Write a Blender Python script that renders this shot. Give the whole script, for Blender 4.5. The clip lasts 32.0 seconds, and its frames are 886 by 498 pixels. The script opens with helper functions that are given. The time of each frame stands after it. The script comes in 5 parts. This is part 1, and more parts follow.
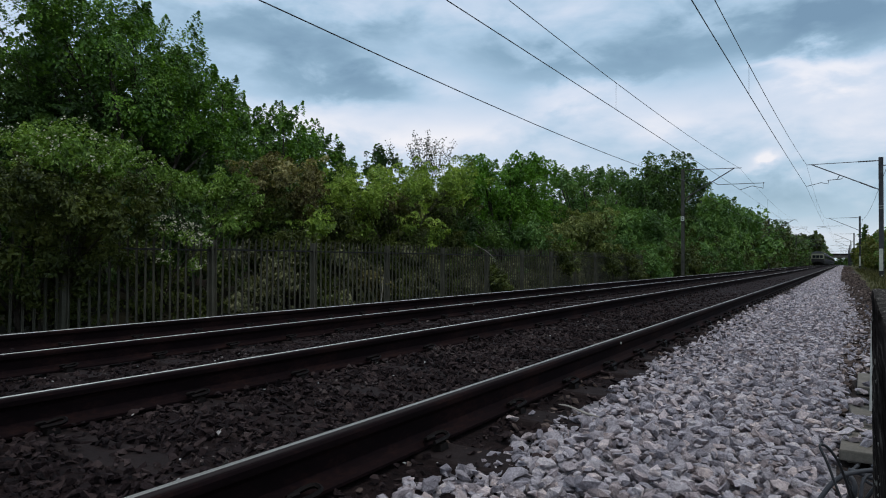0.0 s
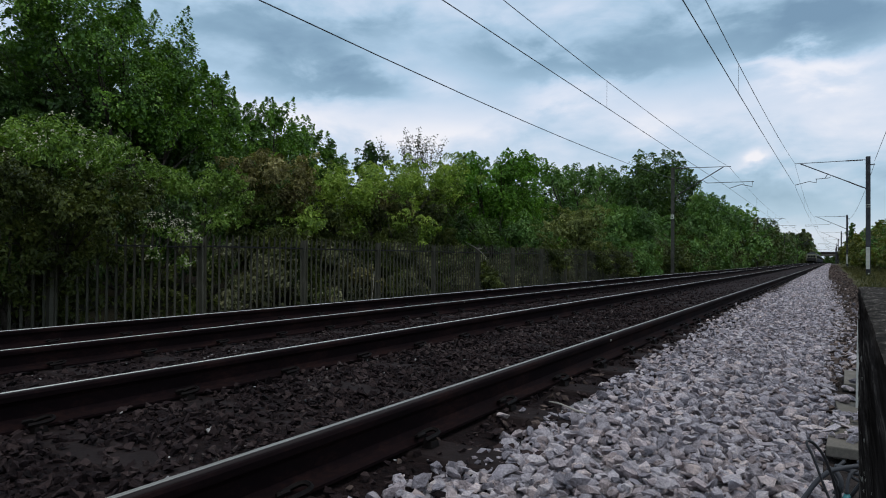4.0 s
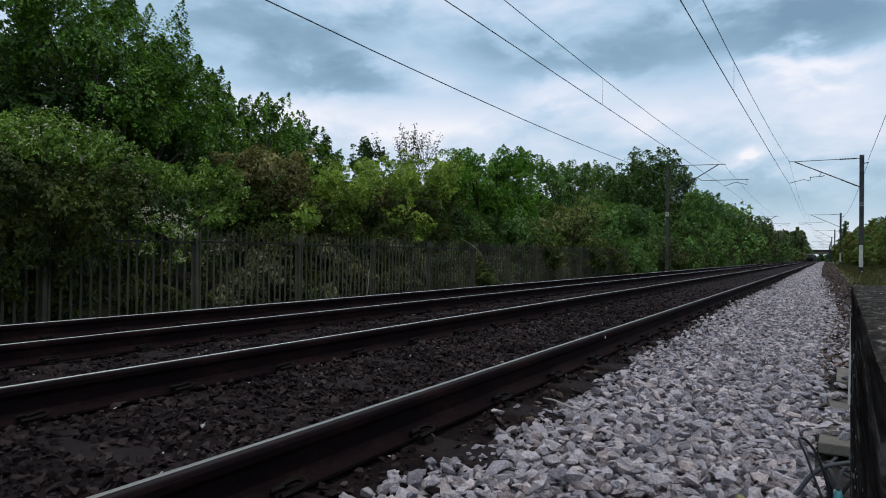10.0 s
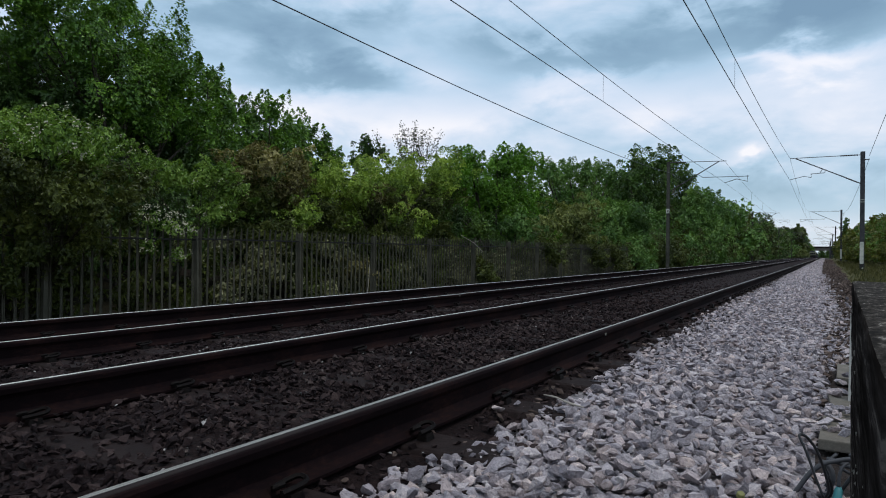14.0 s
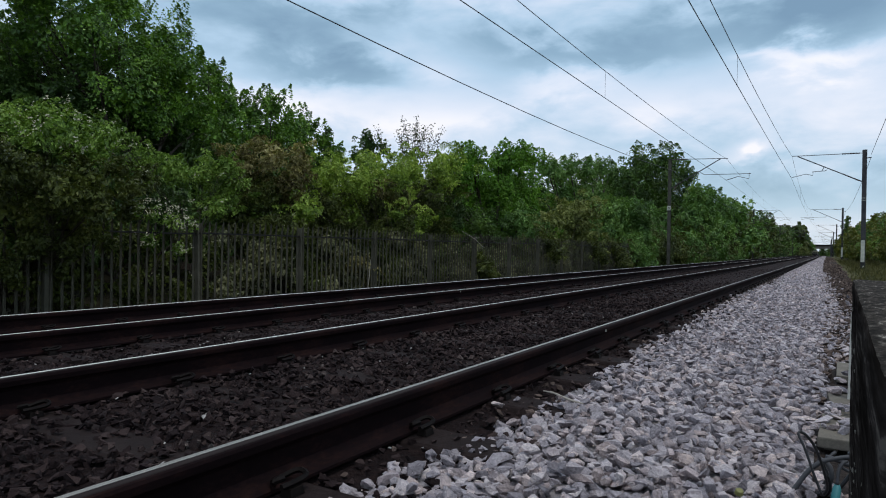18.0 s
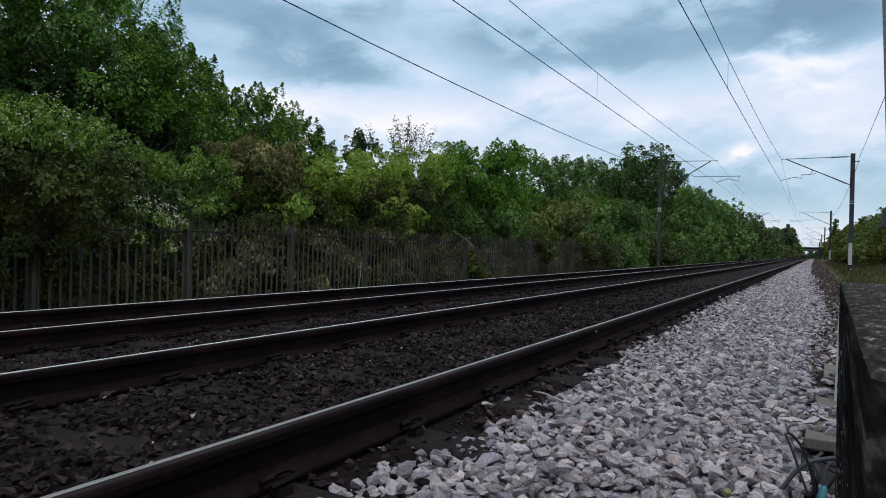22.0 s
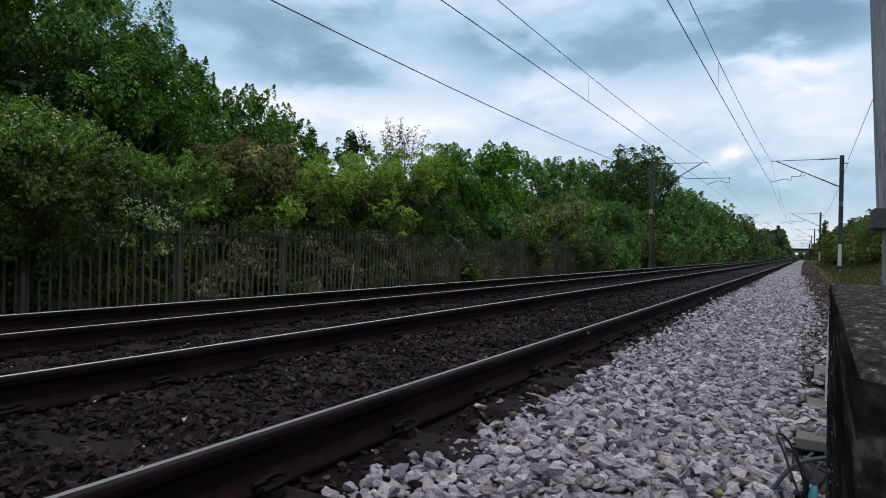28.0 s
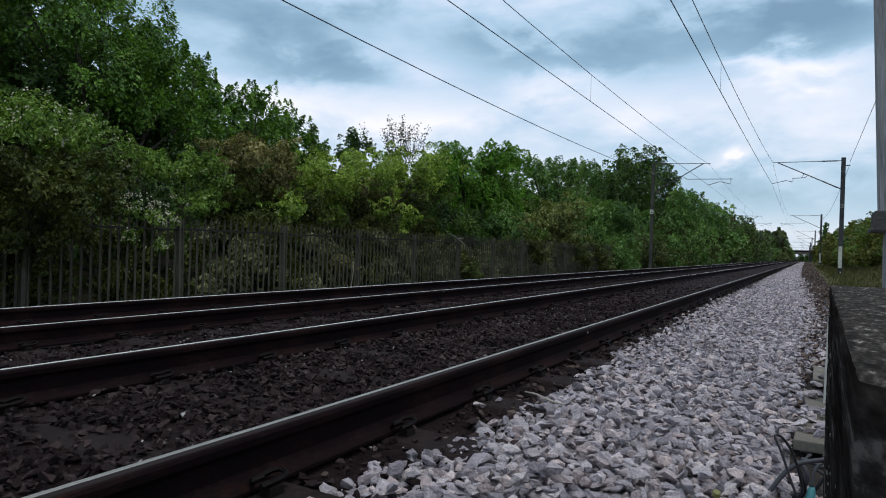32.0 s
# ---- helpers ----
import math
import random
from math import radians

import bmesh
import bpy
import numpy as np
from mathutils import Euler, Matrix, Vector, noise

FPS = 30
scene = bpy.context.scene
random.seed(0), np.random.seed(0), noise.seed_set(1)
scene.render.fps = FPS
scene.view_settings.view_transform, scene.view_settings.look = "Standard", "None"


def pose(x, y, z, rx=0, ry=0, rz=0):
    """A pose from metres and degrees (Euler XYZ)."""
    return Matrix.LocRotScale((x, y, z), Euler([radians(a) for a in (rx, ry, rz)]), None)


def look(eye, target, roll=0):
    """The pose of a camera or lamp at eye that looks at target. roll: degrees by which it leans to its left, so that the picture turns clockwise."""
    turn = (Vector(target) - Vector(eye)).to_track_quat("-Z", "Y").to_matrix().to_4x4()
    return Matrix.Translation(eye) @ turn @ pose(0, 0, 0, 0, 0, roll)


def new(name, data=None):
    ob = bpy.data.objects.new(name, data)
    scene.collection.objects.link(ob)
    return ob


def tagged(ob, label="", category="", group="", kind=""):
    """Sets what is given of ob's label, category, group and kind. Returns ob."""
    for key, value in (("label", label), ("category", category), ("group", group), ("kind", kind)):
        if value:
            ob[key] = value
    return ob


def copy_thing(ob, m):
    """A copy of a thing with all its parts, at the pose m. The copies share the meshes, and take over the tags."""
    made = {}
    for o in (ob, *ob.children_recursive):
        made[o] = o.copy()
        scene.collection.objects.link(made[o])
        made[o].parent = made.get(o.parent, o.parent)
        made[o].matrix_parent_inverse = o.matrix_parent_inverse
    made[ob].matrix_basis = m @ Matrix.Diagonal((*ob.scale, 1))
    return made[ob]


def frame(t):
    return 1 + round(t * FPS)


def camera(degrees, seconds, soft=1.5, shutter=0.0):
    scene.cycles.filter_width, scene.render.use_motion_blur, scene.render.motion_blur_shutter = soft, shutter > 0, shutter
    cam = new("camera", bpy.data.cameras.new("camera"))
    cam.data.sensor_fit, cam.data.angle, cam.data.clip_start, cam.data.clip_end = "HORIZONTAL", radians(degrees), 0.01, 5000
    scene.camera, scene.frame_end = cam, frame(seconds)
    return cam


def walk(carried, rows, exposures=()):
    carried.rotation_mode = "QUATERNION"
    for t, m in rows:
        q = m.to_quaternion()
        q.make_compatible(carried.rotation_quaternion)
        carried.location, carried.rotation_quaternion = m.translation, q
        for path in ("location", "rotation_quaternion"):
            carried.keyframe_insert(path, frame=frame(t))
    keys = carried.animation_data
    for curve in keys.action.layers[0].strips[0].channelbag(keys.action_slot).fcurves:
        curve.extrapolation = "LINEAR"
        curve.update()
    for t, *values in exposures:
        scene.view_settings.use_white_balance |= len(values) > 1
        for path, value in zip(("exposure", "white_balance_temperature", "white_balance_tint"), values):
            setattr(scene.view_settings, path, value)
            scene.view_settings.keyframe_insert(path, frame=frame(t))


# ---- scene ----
cam = camera(70, 32.0, soft=1.05)
PATH = [
    (0.0, 90.996, -0.309, 32.550), (0.5, 90.853, -0.518, 32.596), (1.0, 90.570, -0.576, 33.047),
    (1.5, 90.622, -0.643, 32.688), (2.0, 90.616, -0.513, 32.415), (2.5, 90.646, -0.506, 32.219),
    (3.0, 90.726, -0.468, 32.106), (3.5, 90.775, -0.423, 31.853), (5.5, 90.769, -0.422, 31.620),
    (6.0, 90.787, -0.396, 31.576), (6.5, 90.770, -0.391, 31.596), (7.0, 90.646, -0.525, 31.593),
    (7.5, 90.626, -0.490, 31.580), (8.0, 90.635, -0.410, 31.533), (8.5, 90.572, -0.452, 31.490),
    (9.0, 90.549, -0.463, 31.420), (9.5, 90.536, -0.492, 31.403), (10.0, 90.452, -0.647, 31.297),
    (10.5, 90.413, -0.642, 31.269), (11.0, 90.426, -0.592, 31.332), (11.5, 90.515, -0.545, 31.288),
    (12.0, 90.438, -0.620, 31.275), (12.5, 90.375, -0.691, 31.347), (13.0, 90.242, -0.941, 31.340),
    (13.5, 90.133, -0.770, 31.533), (14.0, 90.178, -0.608, 31.340), (14.5, 89.921, -0.635, 31.060),
    (16.5, 89.834, -0.673, 31.637), (17.0, 89.809, -0.652, 31.521), (17.5, 89.754, -0.870, 31.474),
    (18.0, 89.790, -0.965, 31.404), (18.5, 89.790, -0.951, 31.323), (19.0, 89.882, -0.842, 31.476),
    (19.5, 89.856, -0.878, 31.390), (20.0, 89.803, -1.032, 31.099), (20.5, 89.863, -1.008, 30.924),
    (21.0, 89.877, -1.074, 30.848), (21.5, 89.856, -1.152, 30.740), (22.0, 89.809, -1.347, 30.618),
    (22.5, 89.773, -1.484, 30.393), (23.0, 89.819, -1.409, 30.306), (23.5, 89.884, -1.228, 30.416),
    (24.0, 89.882, -1.284, 30.279), (24.5, 89.899, -1.280, 30.285), (25.0, 89.822, -1.406, 30.241),
    (25.5, 89.839, -1.335, 30.382), (27.5, 89.949, -1.210, 30.144), (28.0, 90.012, -1.227, 29.935),
    (28.5, 89.953, -1.456, 29.833), (29.0, 89.908, -1.561, 29.839), (29.5, 89.975, -1.532, 29.950),
    (30.0, 90.040, -1.543, 30.073), (30.5, 89.985, -1.629, 29.998), (31.0, 90.025, -1.598, 30.023),
    (31.5, 89.959, -1.673, 30.076), (32.0, 89.827, -1.836, 29.968),
]
EYE = (0.0, 0.0, 0.752)
walk(cam, [(t, pose(*EYE, rx, ry, rz)) for t, rx, ry, rz in PATH], [(0.0, -0.05), (9.0, 0.01), (18.0, 0.08), (32.0, 0.12)])

# ---- world and sun: an overcast sky with broken cloud ----
SUN_EL, SUN_ROT = radians(76), radians(242)


def node(tree, kind, **values):
    n = tree.nodes.new(kind)
    for key, value in values.items():
        if key in n.inputs:
            n.inputs[key].default_value = value
    return n


def math_node(tree, op, a, b=None, c=None):
    n = tree.nodes.new("ShaderNodeMath")
    n.operation = op
    for i, v in enumerate((a, b, c)):
        if v is None:
            continue
        if isinstance(v, (int, float)):
            n.inputs[i].default_value = v
        else:
            tree.links.new(v, n.inputs[i])
    return n.outputs[0]


def ramp_node(tree, factor, stops):
    n = tree.nodes.new("ShaderNodeValToRGB")
    els = n.color_ramp.elements
    while len(els) < len(stops):
        els.new(0.5)
    for e, (at, col) in zip(els, stops):
        e.position, e.color = at, (*col, 1)
    tree.links.new(factor, n.inputs[0])
    return n.outputs[0]


def mix_col(tree, factor, a, b, blend="MIX"):
    n = tree.nodes.new("ShaderNodeMix")
    n.data_type, n.blend_type = "RGBA", blend
    for sock, v in ((n.inputs[0], factor), (n.inputs[6], a), (n.inputs[7], b)):
        if isinstance(v, (int, float)):
            sock.default_value = v
        elif isinstance(v, tuple):
            sock.default_value = (*v, 1) if len(v) == 3 else v
        else:
            tree.links.new(v, sock)
    return n.outputs[2]


world = bpy.data.worlds.new("overcast_sky")
scene.world = world
world.use_nodes = True
wt = world.node_tree
wt.nodes.clear()
sky = wt.nodes.new("ShaderNodeTexSky")
sky.sky_type, sky.sun_disc = "NISHITA", False
sky.sun_elevation, sky.sun_rotation = SUN_EL, SUN_ROT
coord = wt.nodes.new("ShaderNodeTexCoord")
split = wt.nodes.new("ShaderNodeSeparateXYZ")
wt.links.new(coord.outputs["Generated"], split.inputs[0])
X, Y, Z = split.outputs
# flat cloud deck seen in perspective
low = math_node(wt, "ADD", math_node(wt, "MAXIMUM", Z, 0.0), 0.16)
deck = wt.nodes.new("ShaderNodeCombineXYZ")
wt.links.new(math_node(wt, "DIVIDE", X, low), deck.inputs[0])
wt.links.new(math_node(wt, "DIVIDE", Y, low), deck.inputs[1])
big = node(wt, "ShaderNodeTexNoise", Scale=2.6, Detail=4.0, Roughness=0.5, Distortion=0.3)
fine = node(wt, "ShaderNodeTexNoise", Scale=7.5, Detail=7.0, Roughness=0.55, Distortion=0.25)
wide = node(wt, "ShaderNodeTexNoise", Scale=0.75, Detail=5.0, Roughness=0.55, Distortion=0.35)
az = math_node(wt, "ARCTAN2", X, Y)
el = math_node(wt, "ARCSINE", Z)
flat = wt.nodes.new("ShaderNodeCombineXYZ")
wt.links.new(az, flat.inputs[0])
wt.links.new(math_node(wt, "MULTIPLY", el, 2.3), flat.inputs[1])
wt.links.new(flat.outputs[0], big.inputs["Vector"])
wt.links.new(flat.outputs[0], fine.inputs["Vector"])
wt.links.new(deck.outputs[0], wide.inputs["Vector"])
# cloud banks by azimuth and elevation, their edges torn by noise
n_wide = math_node(wt, "SUBTRACT", wide.outputs[0], 0.5)
n_big = math_node(wt, "SUBTRACT", big.outputs[0], 0.5)
n_fine = math_node(wt, "SUBTRACT", fine.outputs[0], 0.5)
az_w = math_node(wt, "ADD", az, math_node(wt, "MULTIPLY", n_big, 0.25))
el_w = math_node(wt, "ADD", el, math_node(wt, "MULTIPLY", n_fine, 0.13))
tone = math_node(wt, "MULTIPLY_ADD", n_big, 0.75, 0.6)
tone = math_node(wt, "ADD", tone, math_node(wt, "MULTIPLY", n_fine, 0.8))
tone = math_node(wt, "ADD", tone, math_node(wt, "MULTIPLY", n_wide, 0.3))
DARK_BANKS = [
    (-0.93, 0.31, 0.16, 0.06, -0.3), (-0.8, 0.275, 0.08, 0.03, -0.22), (-0.72, 0.345, 0.2, 0.035, -0.2), (-0.69, 0.262, 0.085, 0.022, -0.42), (-0.42, 0.295, 0.11, 0.022, -0.22),
    (-0.19, 0.33, 0.2, 0.06, -0.22), (-0.27, 0.28, 0.08, 0.02, -0.16), (-0.06, 0.315, 0.14, 0.03, -0.24), (0.04, 0.3, 0.14, 0.035, -0.32), (-0.16, 0.155, 0.08, 0.03, -0.14),
    (0.0, 0.09, 0.2, 0.04, -0.2),
]
BRIGHT_BANKS = [
    (-0.87, 0.22, 0.14, 0.03, 0.2), (-0.7, 0.195, 0.2, 0.035, 0.26), (-0.585, 0.268, 0.05, 0.02, 0.22), (-0.42, 0.24, 0.06, 0.018, 0.3), (-0.35, 0.258, 0.06, 0.014, 0.25),
    (-0.06, 0.268, 0.05, 0.014, 0.35), (0.015, 0.255, 0.06, 0.018, 0.38), (-0.01, 0.19, 0.15, 0.05, 0.2), (-0.27, 0.222, 0.1, 0.03, 0.18), (-0.53, 0.209, 0.1, 0.03, 0.16),
    (-0.03, 0.02, 0.3, 0.03, 0.22), (-0.1, 0.15, 0.016, 0.01, 0.45), (-0.125, 0.14, 0.028, 0.012, 0.22),
]
for a0, e0, wa, we, weight in DARK_BANKS + BRIGHT_BANKS:
    da = math_node(wt, "DIVIDE", math_node(wt, "SUBTRACT", az_w, a0), wa)
    de = math_node(wt, "DIVIDE", math_node(wt, "SUBTRACT", el_w, e0), we)
    q = math_node(wt, "ADD", math_node(wt, "MULTIPLY", da, da), math_node(wt, "MULTIPLY", de, de))
    tone = math_node(wt, "ADD", tone, math_node(wt, "MULTIPLY", math_node(wt, "EXPONENT", math_node(wt, "MULTIPLY", q, -0.8)), weight))
cloud = ramp_node(wt, tone, [(0.0, (0.20, 0.33, 0.47)), (0.25, (0.285, 0.445, 0.595)), (0.45, (0.445, 0.625, 0.805)), (0.62, (0.60, 0.735, 0.905)), (0.8, (0.745, 0.825, 0.965)), (1.0, (0.95, 0.96, 1.03))])
haze = ramp_node(wt, el, [(0.0, (1.08, 1.01, 0.93)), (0.12, (1.03, 1.0, 0.97)), (0.26, (1.0, 1.0, 1.0))])
cloud = mix_col(wt, 1.0, cloud, haze, "MULTIPLY")
blue = mix_col(wt, 1.0, sky.outputs[0], (0.1, 0.1, 0.1), "MULTIPLY")
back = node(wt, "ShaderNodeBackground", Strength=1.0)
wt.links.new(mix_col(wt, 0.9, blue, cloud), back.inputs[0])
wt.links.new(back.outputs[0], wt.nodes.new("ShaderNodeOutputWorld").inputs[0])

sun = new("sun", bpy.data.lights.new("sun", "SUN"))
sun.data.energy, sun.data.angle, sun.data.color = 1.2, radians(20), (1.0, 0.96, 0.9)
sun.matrix_world = look((0, 0, 50), (-11, 6, 0))

# ---- materials ----


def material(name, stops, scale=8.0, rough=0.8, metal=0.0, bump=0.3, bump_scale=60.0, depth=0.01, fine_mix=0.35, per_piece=0.0, hues=None, stretch=(1, 1, 1), detail=6.0, spec=0.12, coords="Object"):
    """A worn surface: colour at two scales, fine relief, a little spread from piece to piece."""
    m = bpy.data.materials.new(name)
    m.use_nodes = True
    t = m.node_tree
    bsdf = t.nodes["Principled BSDF"]
    bsdf.inputs["Specular IOR Level"].default_value = spec
    tc = t.nodes.new("ShaderNodeTexCoord")
    mp = t.nodes.new("ShaderNodeMapping")
    mp.inputs["Scale"].default_value = stretch
    t.links.new(tc.outputs[coords], mp.inputs[0])
    a = node(t, "ShaderNodeTexNoise", Scale=scale, Detail=detail, Roughness=0.6)
    b = node(t, "ShaderNodeTexNoise", Scale=bump_scale, Detail=5.0, Roughness=0.65)
    t.links.new(mp.outputs[0], a.inputs["Vector"])
    t.links.new(mp.outputs[0], b.inputs["Vector"])
    f = math_node(t, "ADD", math_node(t, "MULTIPLY", a.outputs[0], 1 - fine_mix), math_node(t, "MULTIPLY", b.outputs[0], fine_mix))
    f = math_node(t, "MULTIPLY_ADD", f, 2.1, -0.55)
    if per_piece:
        g = t.nodes.new("ShaderNodeNewGeometry")
        f = math_node(t, "ADD", f, math_node(t, "MULTIPLY", math_node(t, "SUBTRACT", g.outputs["Random Per Island"], 0.5), per_piece))
    col = ramp_node(t, f, stops)
    if hues:
        w = t.nodes.new("ShaderNodeTexWhiteNoise")
        w.noise_dimensions = "1D"
        t.links.new(g.outputs["Random Per Island"], w.inputs["W"])
        col = mix_col(t, 1.0, col, ramp_node(t, w.outputs["Value"], hues), "MULTIPLY")
    t.links.new(col, bsdf.inputs["Base Color"])
    t.links.new(math_node(t, "MULTIPLY_ADD", b.outputs[0], 0.3, rough - 0.15), bsdf.inputs["Roughness"])
    bsdf.inputs["Metallic"].default_value = metal
    bp = node(t, "ShaderNodeBump", Strength=bump, Distance=depth)
    t.links.new(b.outputs[0], bp.inputs["Height"])
    t.links.new(bp.outputs[0], bsdf.inputs["Normal"])
    return m


def leaf_material(name, dark, mid, light, patch=1.5, spread=0.4, gloss=0.22, through_light=0.18):
    m = bpy.data.materials.new(name)
    m.use_nodes = True
    t = m.node_tree
    bsdf = t.nodes["Principled BSDF"]
    g = t.nodes.new("ShaderNodeNewGeometry")
    tc = t.nodes.new("ShaderNodeTexCoord")
    n = node(t, "ShaderNodeTexNoise", Scale=patch, Detail=4.0, Roughness=0.6)
    t.links.new(tc.outputs["Object"], n.inputs["Vector"])
    f = math_node(t, "ADD", math_node(t, "MULTIPLY", g.outputs["Random Per Island"], spread), math_node(t, "MULTIPLY_ADD", n.outputs[0], 2.0, -0.5 - 0.5 * spread))
    col = ramp_node(t, f, [(0.1, dark), (0.5, mid), (0.95, light)])
    t.links.new(col, bsdf.inputs["Base Color"])
    bsdf.inputs["Roughness"].default_value = 0.42
    bsdf.inputs["Specular IOR Level"].default_value = gloss
    tr = t.nodes.new("ShaderNodeBsdfTranslucent")
    t.links.new(mix_col(t, 1.0, col, (1.3, 1.35, 0.5), "MULTIPLY"), tr.inputs[0])
    mx = node(t, "ShaderNodeMixShader", Fac=through_light)
    t.links.new(bsdf.outputs[0], mx.inputs[1])
    t.links.new(tr.outputs[0], mx.inputs[2])
    t.links.new(mx.outputs[0], t.nodes["Material Output"].inputs[0])
    return m


def plain(name, colour, rough=0.5, metal=0.0):
    m = material(name, [(0.25, tuple(c * 0.78 for c in colour)), (0.75, colour)], 3.0, rough, metal, 0.1, 40.0, 0.003, spec=0.5)
    return m


FRESH = material("fresh_limestone_ballast", [(0.0, (0.1702, 0.1495, 0.1555)), (0.4, (0.3507, 0.3114, 0.3222)), (0.75, (0.5103, 0.4505, 0.4582)), (1.0, (0.7229, 0.6341, 0.5932))], 26, 0.92, 0, 1.0, 95, 0.014, 0.6, 0.6, [(0.0, (0.58, 0.59, 0.62)), (0.15, (0.88, 0.90, 0.94)), (0.4, (1.02, 1.03, 1.05)), (0.65, (1.0, 1.0, 1.0)), (0.8, (1.06, 1.0, 0.98)), (0.92, (1.2, 1.12, 1.05)), (1.0, (0.66, 0.60, 0.57))])
FRESH_BED = material("fresh_ballast_bed", [(0.2, (0.0663, 0.0610, 0.0641)), (0.5, (0.2655, 0.2456, 0.2545)), (0.85, (0.5087, 0.4701, 0.4814))], 22, 0.95, 0, 1.0, 34, 0.05, 0.6)
OLD = material("dirty_brown_ballast", [(0.05, (0.0060, 0.0040, 0.0040)), (0.45, (0.0211, 0.0133, 0.0136)), (0.8, (0.0511, 0.0345, 0.0319)), (0.97, (0.0832, 0.0643, 0.0592)), (1.0, (0.1667, 0.1405, 0.1256))], 2.2, 0.9, 0, 0.9, 110, 0.01, 0.3, 0.6)
OLD_BED = material("oily_ballast_bed", [(0.15, (0.0036, 0.0021, 0.0021)), (0.5, (0.0144, 0.0081, 0.0078)), (0.8, (0.0330, 0.0202, 0.0182)), (0.98, (0.0647, 0.0442, 0.0391))], 3, 0.95, 0, 1.0, 45, 0.03, 0.5)
BROWN = material("brown_cess_gravel", [(0.1, (0.0290, 0.0209, 0.0179)), (0.5, (0.0820, 0.0585, 0.0488)), (0.85, (0.1736, 0.1296, 0.1098)), (1.0, (0.3281, 0.2551, 0.2196))], 8, 0.9, 0, 0.5, 80, 0.004, 0.3, 0.6)
BROWN_BED = material("brown_cess_bed", [(0.2, (0.0150, 0.0119, 0.0105)), (0.6, (0.0450, 0.0347, 0.0304)), (0.9, (0.0857, 0.0673, 0.0606))], 12, 0.95, 0, 1.0, 36, 0.03, 0.5)
EARTH = material("grassy_earth", [(0.25, (0.0297, 0.0308, 0.0120)), (0.5, (0.0675, 0.0660, 0.0240)), (0.8, (0.1148, 0.0935, 0.0400))], 3, 0.95, 0, 0.8, 25, 0.05, 0.5)
RUST = material("rusty_rail_steel", [(0.1, (0.0039, 0.0027, 0.0032)), (0.5, (0.0096, 0.0055, 0.0060)), (0.95, (0.0312, 0.0147, 0.0119))], 5, 0.8, 0.0, 0.4, 70, 0.002, 0.45, 0.0, None, (1, 0.4, 1), spec=0.03)
SHINE = material("worn_rail_top", [(0.3, (0.52, 0.48, 0.42)), (0.5, (0.86, 0.81, 0.72)), (0.7, (0.95, 0.91, 0.83))], 3, 0.5, 1.0, 0.04, 90, 0.001, 0.5, 0.0, None, (110, 0.12, 1))
# darker, streaked version of the rail top, for the nearest rail
STREAKED = material("dark_streaked_rail_top", [(0.3, (0.16, 0.145, 0.125)), (0.5, (0.36, 0.33, 0.29)), (0.7, (0.62, 0.58, 0.51))], 3, 0.5, 1.0, 0.04, 90, 0.001, 0.5, 0.0, None, (160, 0.2, 1))
DULL = material("dull_rail_head", [(0.2, (0.0123, 0.0093, 0.0090)), (0.8, (0.0307, 0.0239, 0.0227))], 5, 0.8, 0.0, 0.1, 90, 0.001, 0.4, 0.0, None, (6, 0.1, 1), spec=0.04)
CLIP = material("clip_iron", [(0.3, (0.0042, 0.0030, 0.0030)), (0.7, (0.0114, 0.0084, 0.0072))], 30, 0.7, 0.2, 0.2, 120, 0.001)
SOIL = material("dark_leaf_litter", [(0.2, (0.008, 0.007, 0.004)), (0.6, (0.02, 0.018, 0.01)), (0.9, (0.04, 0.038, 0.018))], 4, 0.95, 0, 0.8, 25, 0.05, 0.5)
SLEEPER = material("oil_stained_concrete", [(0.1, (0.0071, 0.0044, 0.0041)), (0.5, (0.0158, 0.0103, 0.0095)), (0.8, (0.0264, 0.0186, 0.0174)), (0.98, (0.0616, 0.0462, 0.0431))], 6, 0.9, 0, 0.7, 45, 0.008, 0.5)
PALISADE = material("weathered_galvanised_steel", [(0.1, (0.0426, 0.0411, 0.0300)), (0.55, (0.0808, 0.0775, 0.0573)), (0.95, (0.1382, 0.1308, 0.1002))], 2.5, 0.75, 0.0, 0.15, 60, 0.002, 0.35, 0.25, spec=0.2)
STEEL = material("dark_mast_steel", [(0.25, (0.035, 0.035, 0.038)), (0.6, (0.07, 0.07, 0.074)), (0.85, (0.11, 0.105, 0.1))], 2, 0.6, 0.4, 0.15, 50, 0.002)
BROWN_STEEL = material("brown_weathered_steel", [(0.2, (0.0406, 0.0390, 0.0319)), (0.6, (0.0841, 0.0810, 0.0667)), (0.9, (0.1450, 0.1410, 0.1189))], 2, 0.7, 0.2, 0.15, 50, 0.002)
ARM = material("galvanised_arm_tube", [(0.25, (0.06, 0.06, 0.065)), (0.7, (0.14, 0.14, 0.15))], 5, 0.55, 0.5, 0.1, 60, 0.001)
INSULATOR = plain("dark_glazed_insulator", (0.05, 0.035, 0.032), 0.3)
WIRE = plain("tarnished_copper_wire", (0.045, 0.045, 0.05), 0.5, 0.5)
WHITE = material("chalky_white_paint", [(0.2, (0.4100, 0.4108, 0.3500)), (0.6, (0.5904, 0.5846, 0.5040)), (0.9, (0.6560, 0.6399, 0.5600))], 6, 0.7, 0, 0.1, 60, 0.001)
BLACK = plain("black_paint", (0.02, 0.02, 0.022), 0.6)
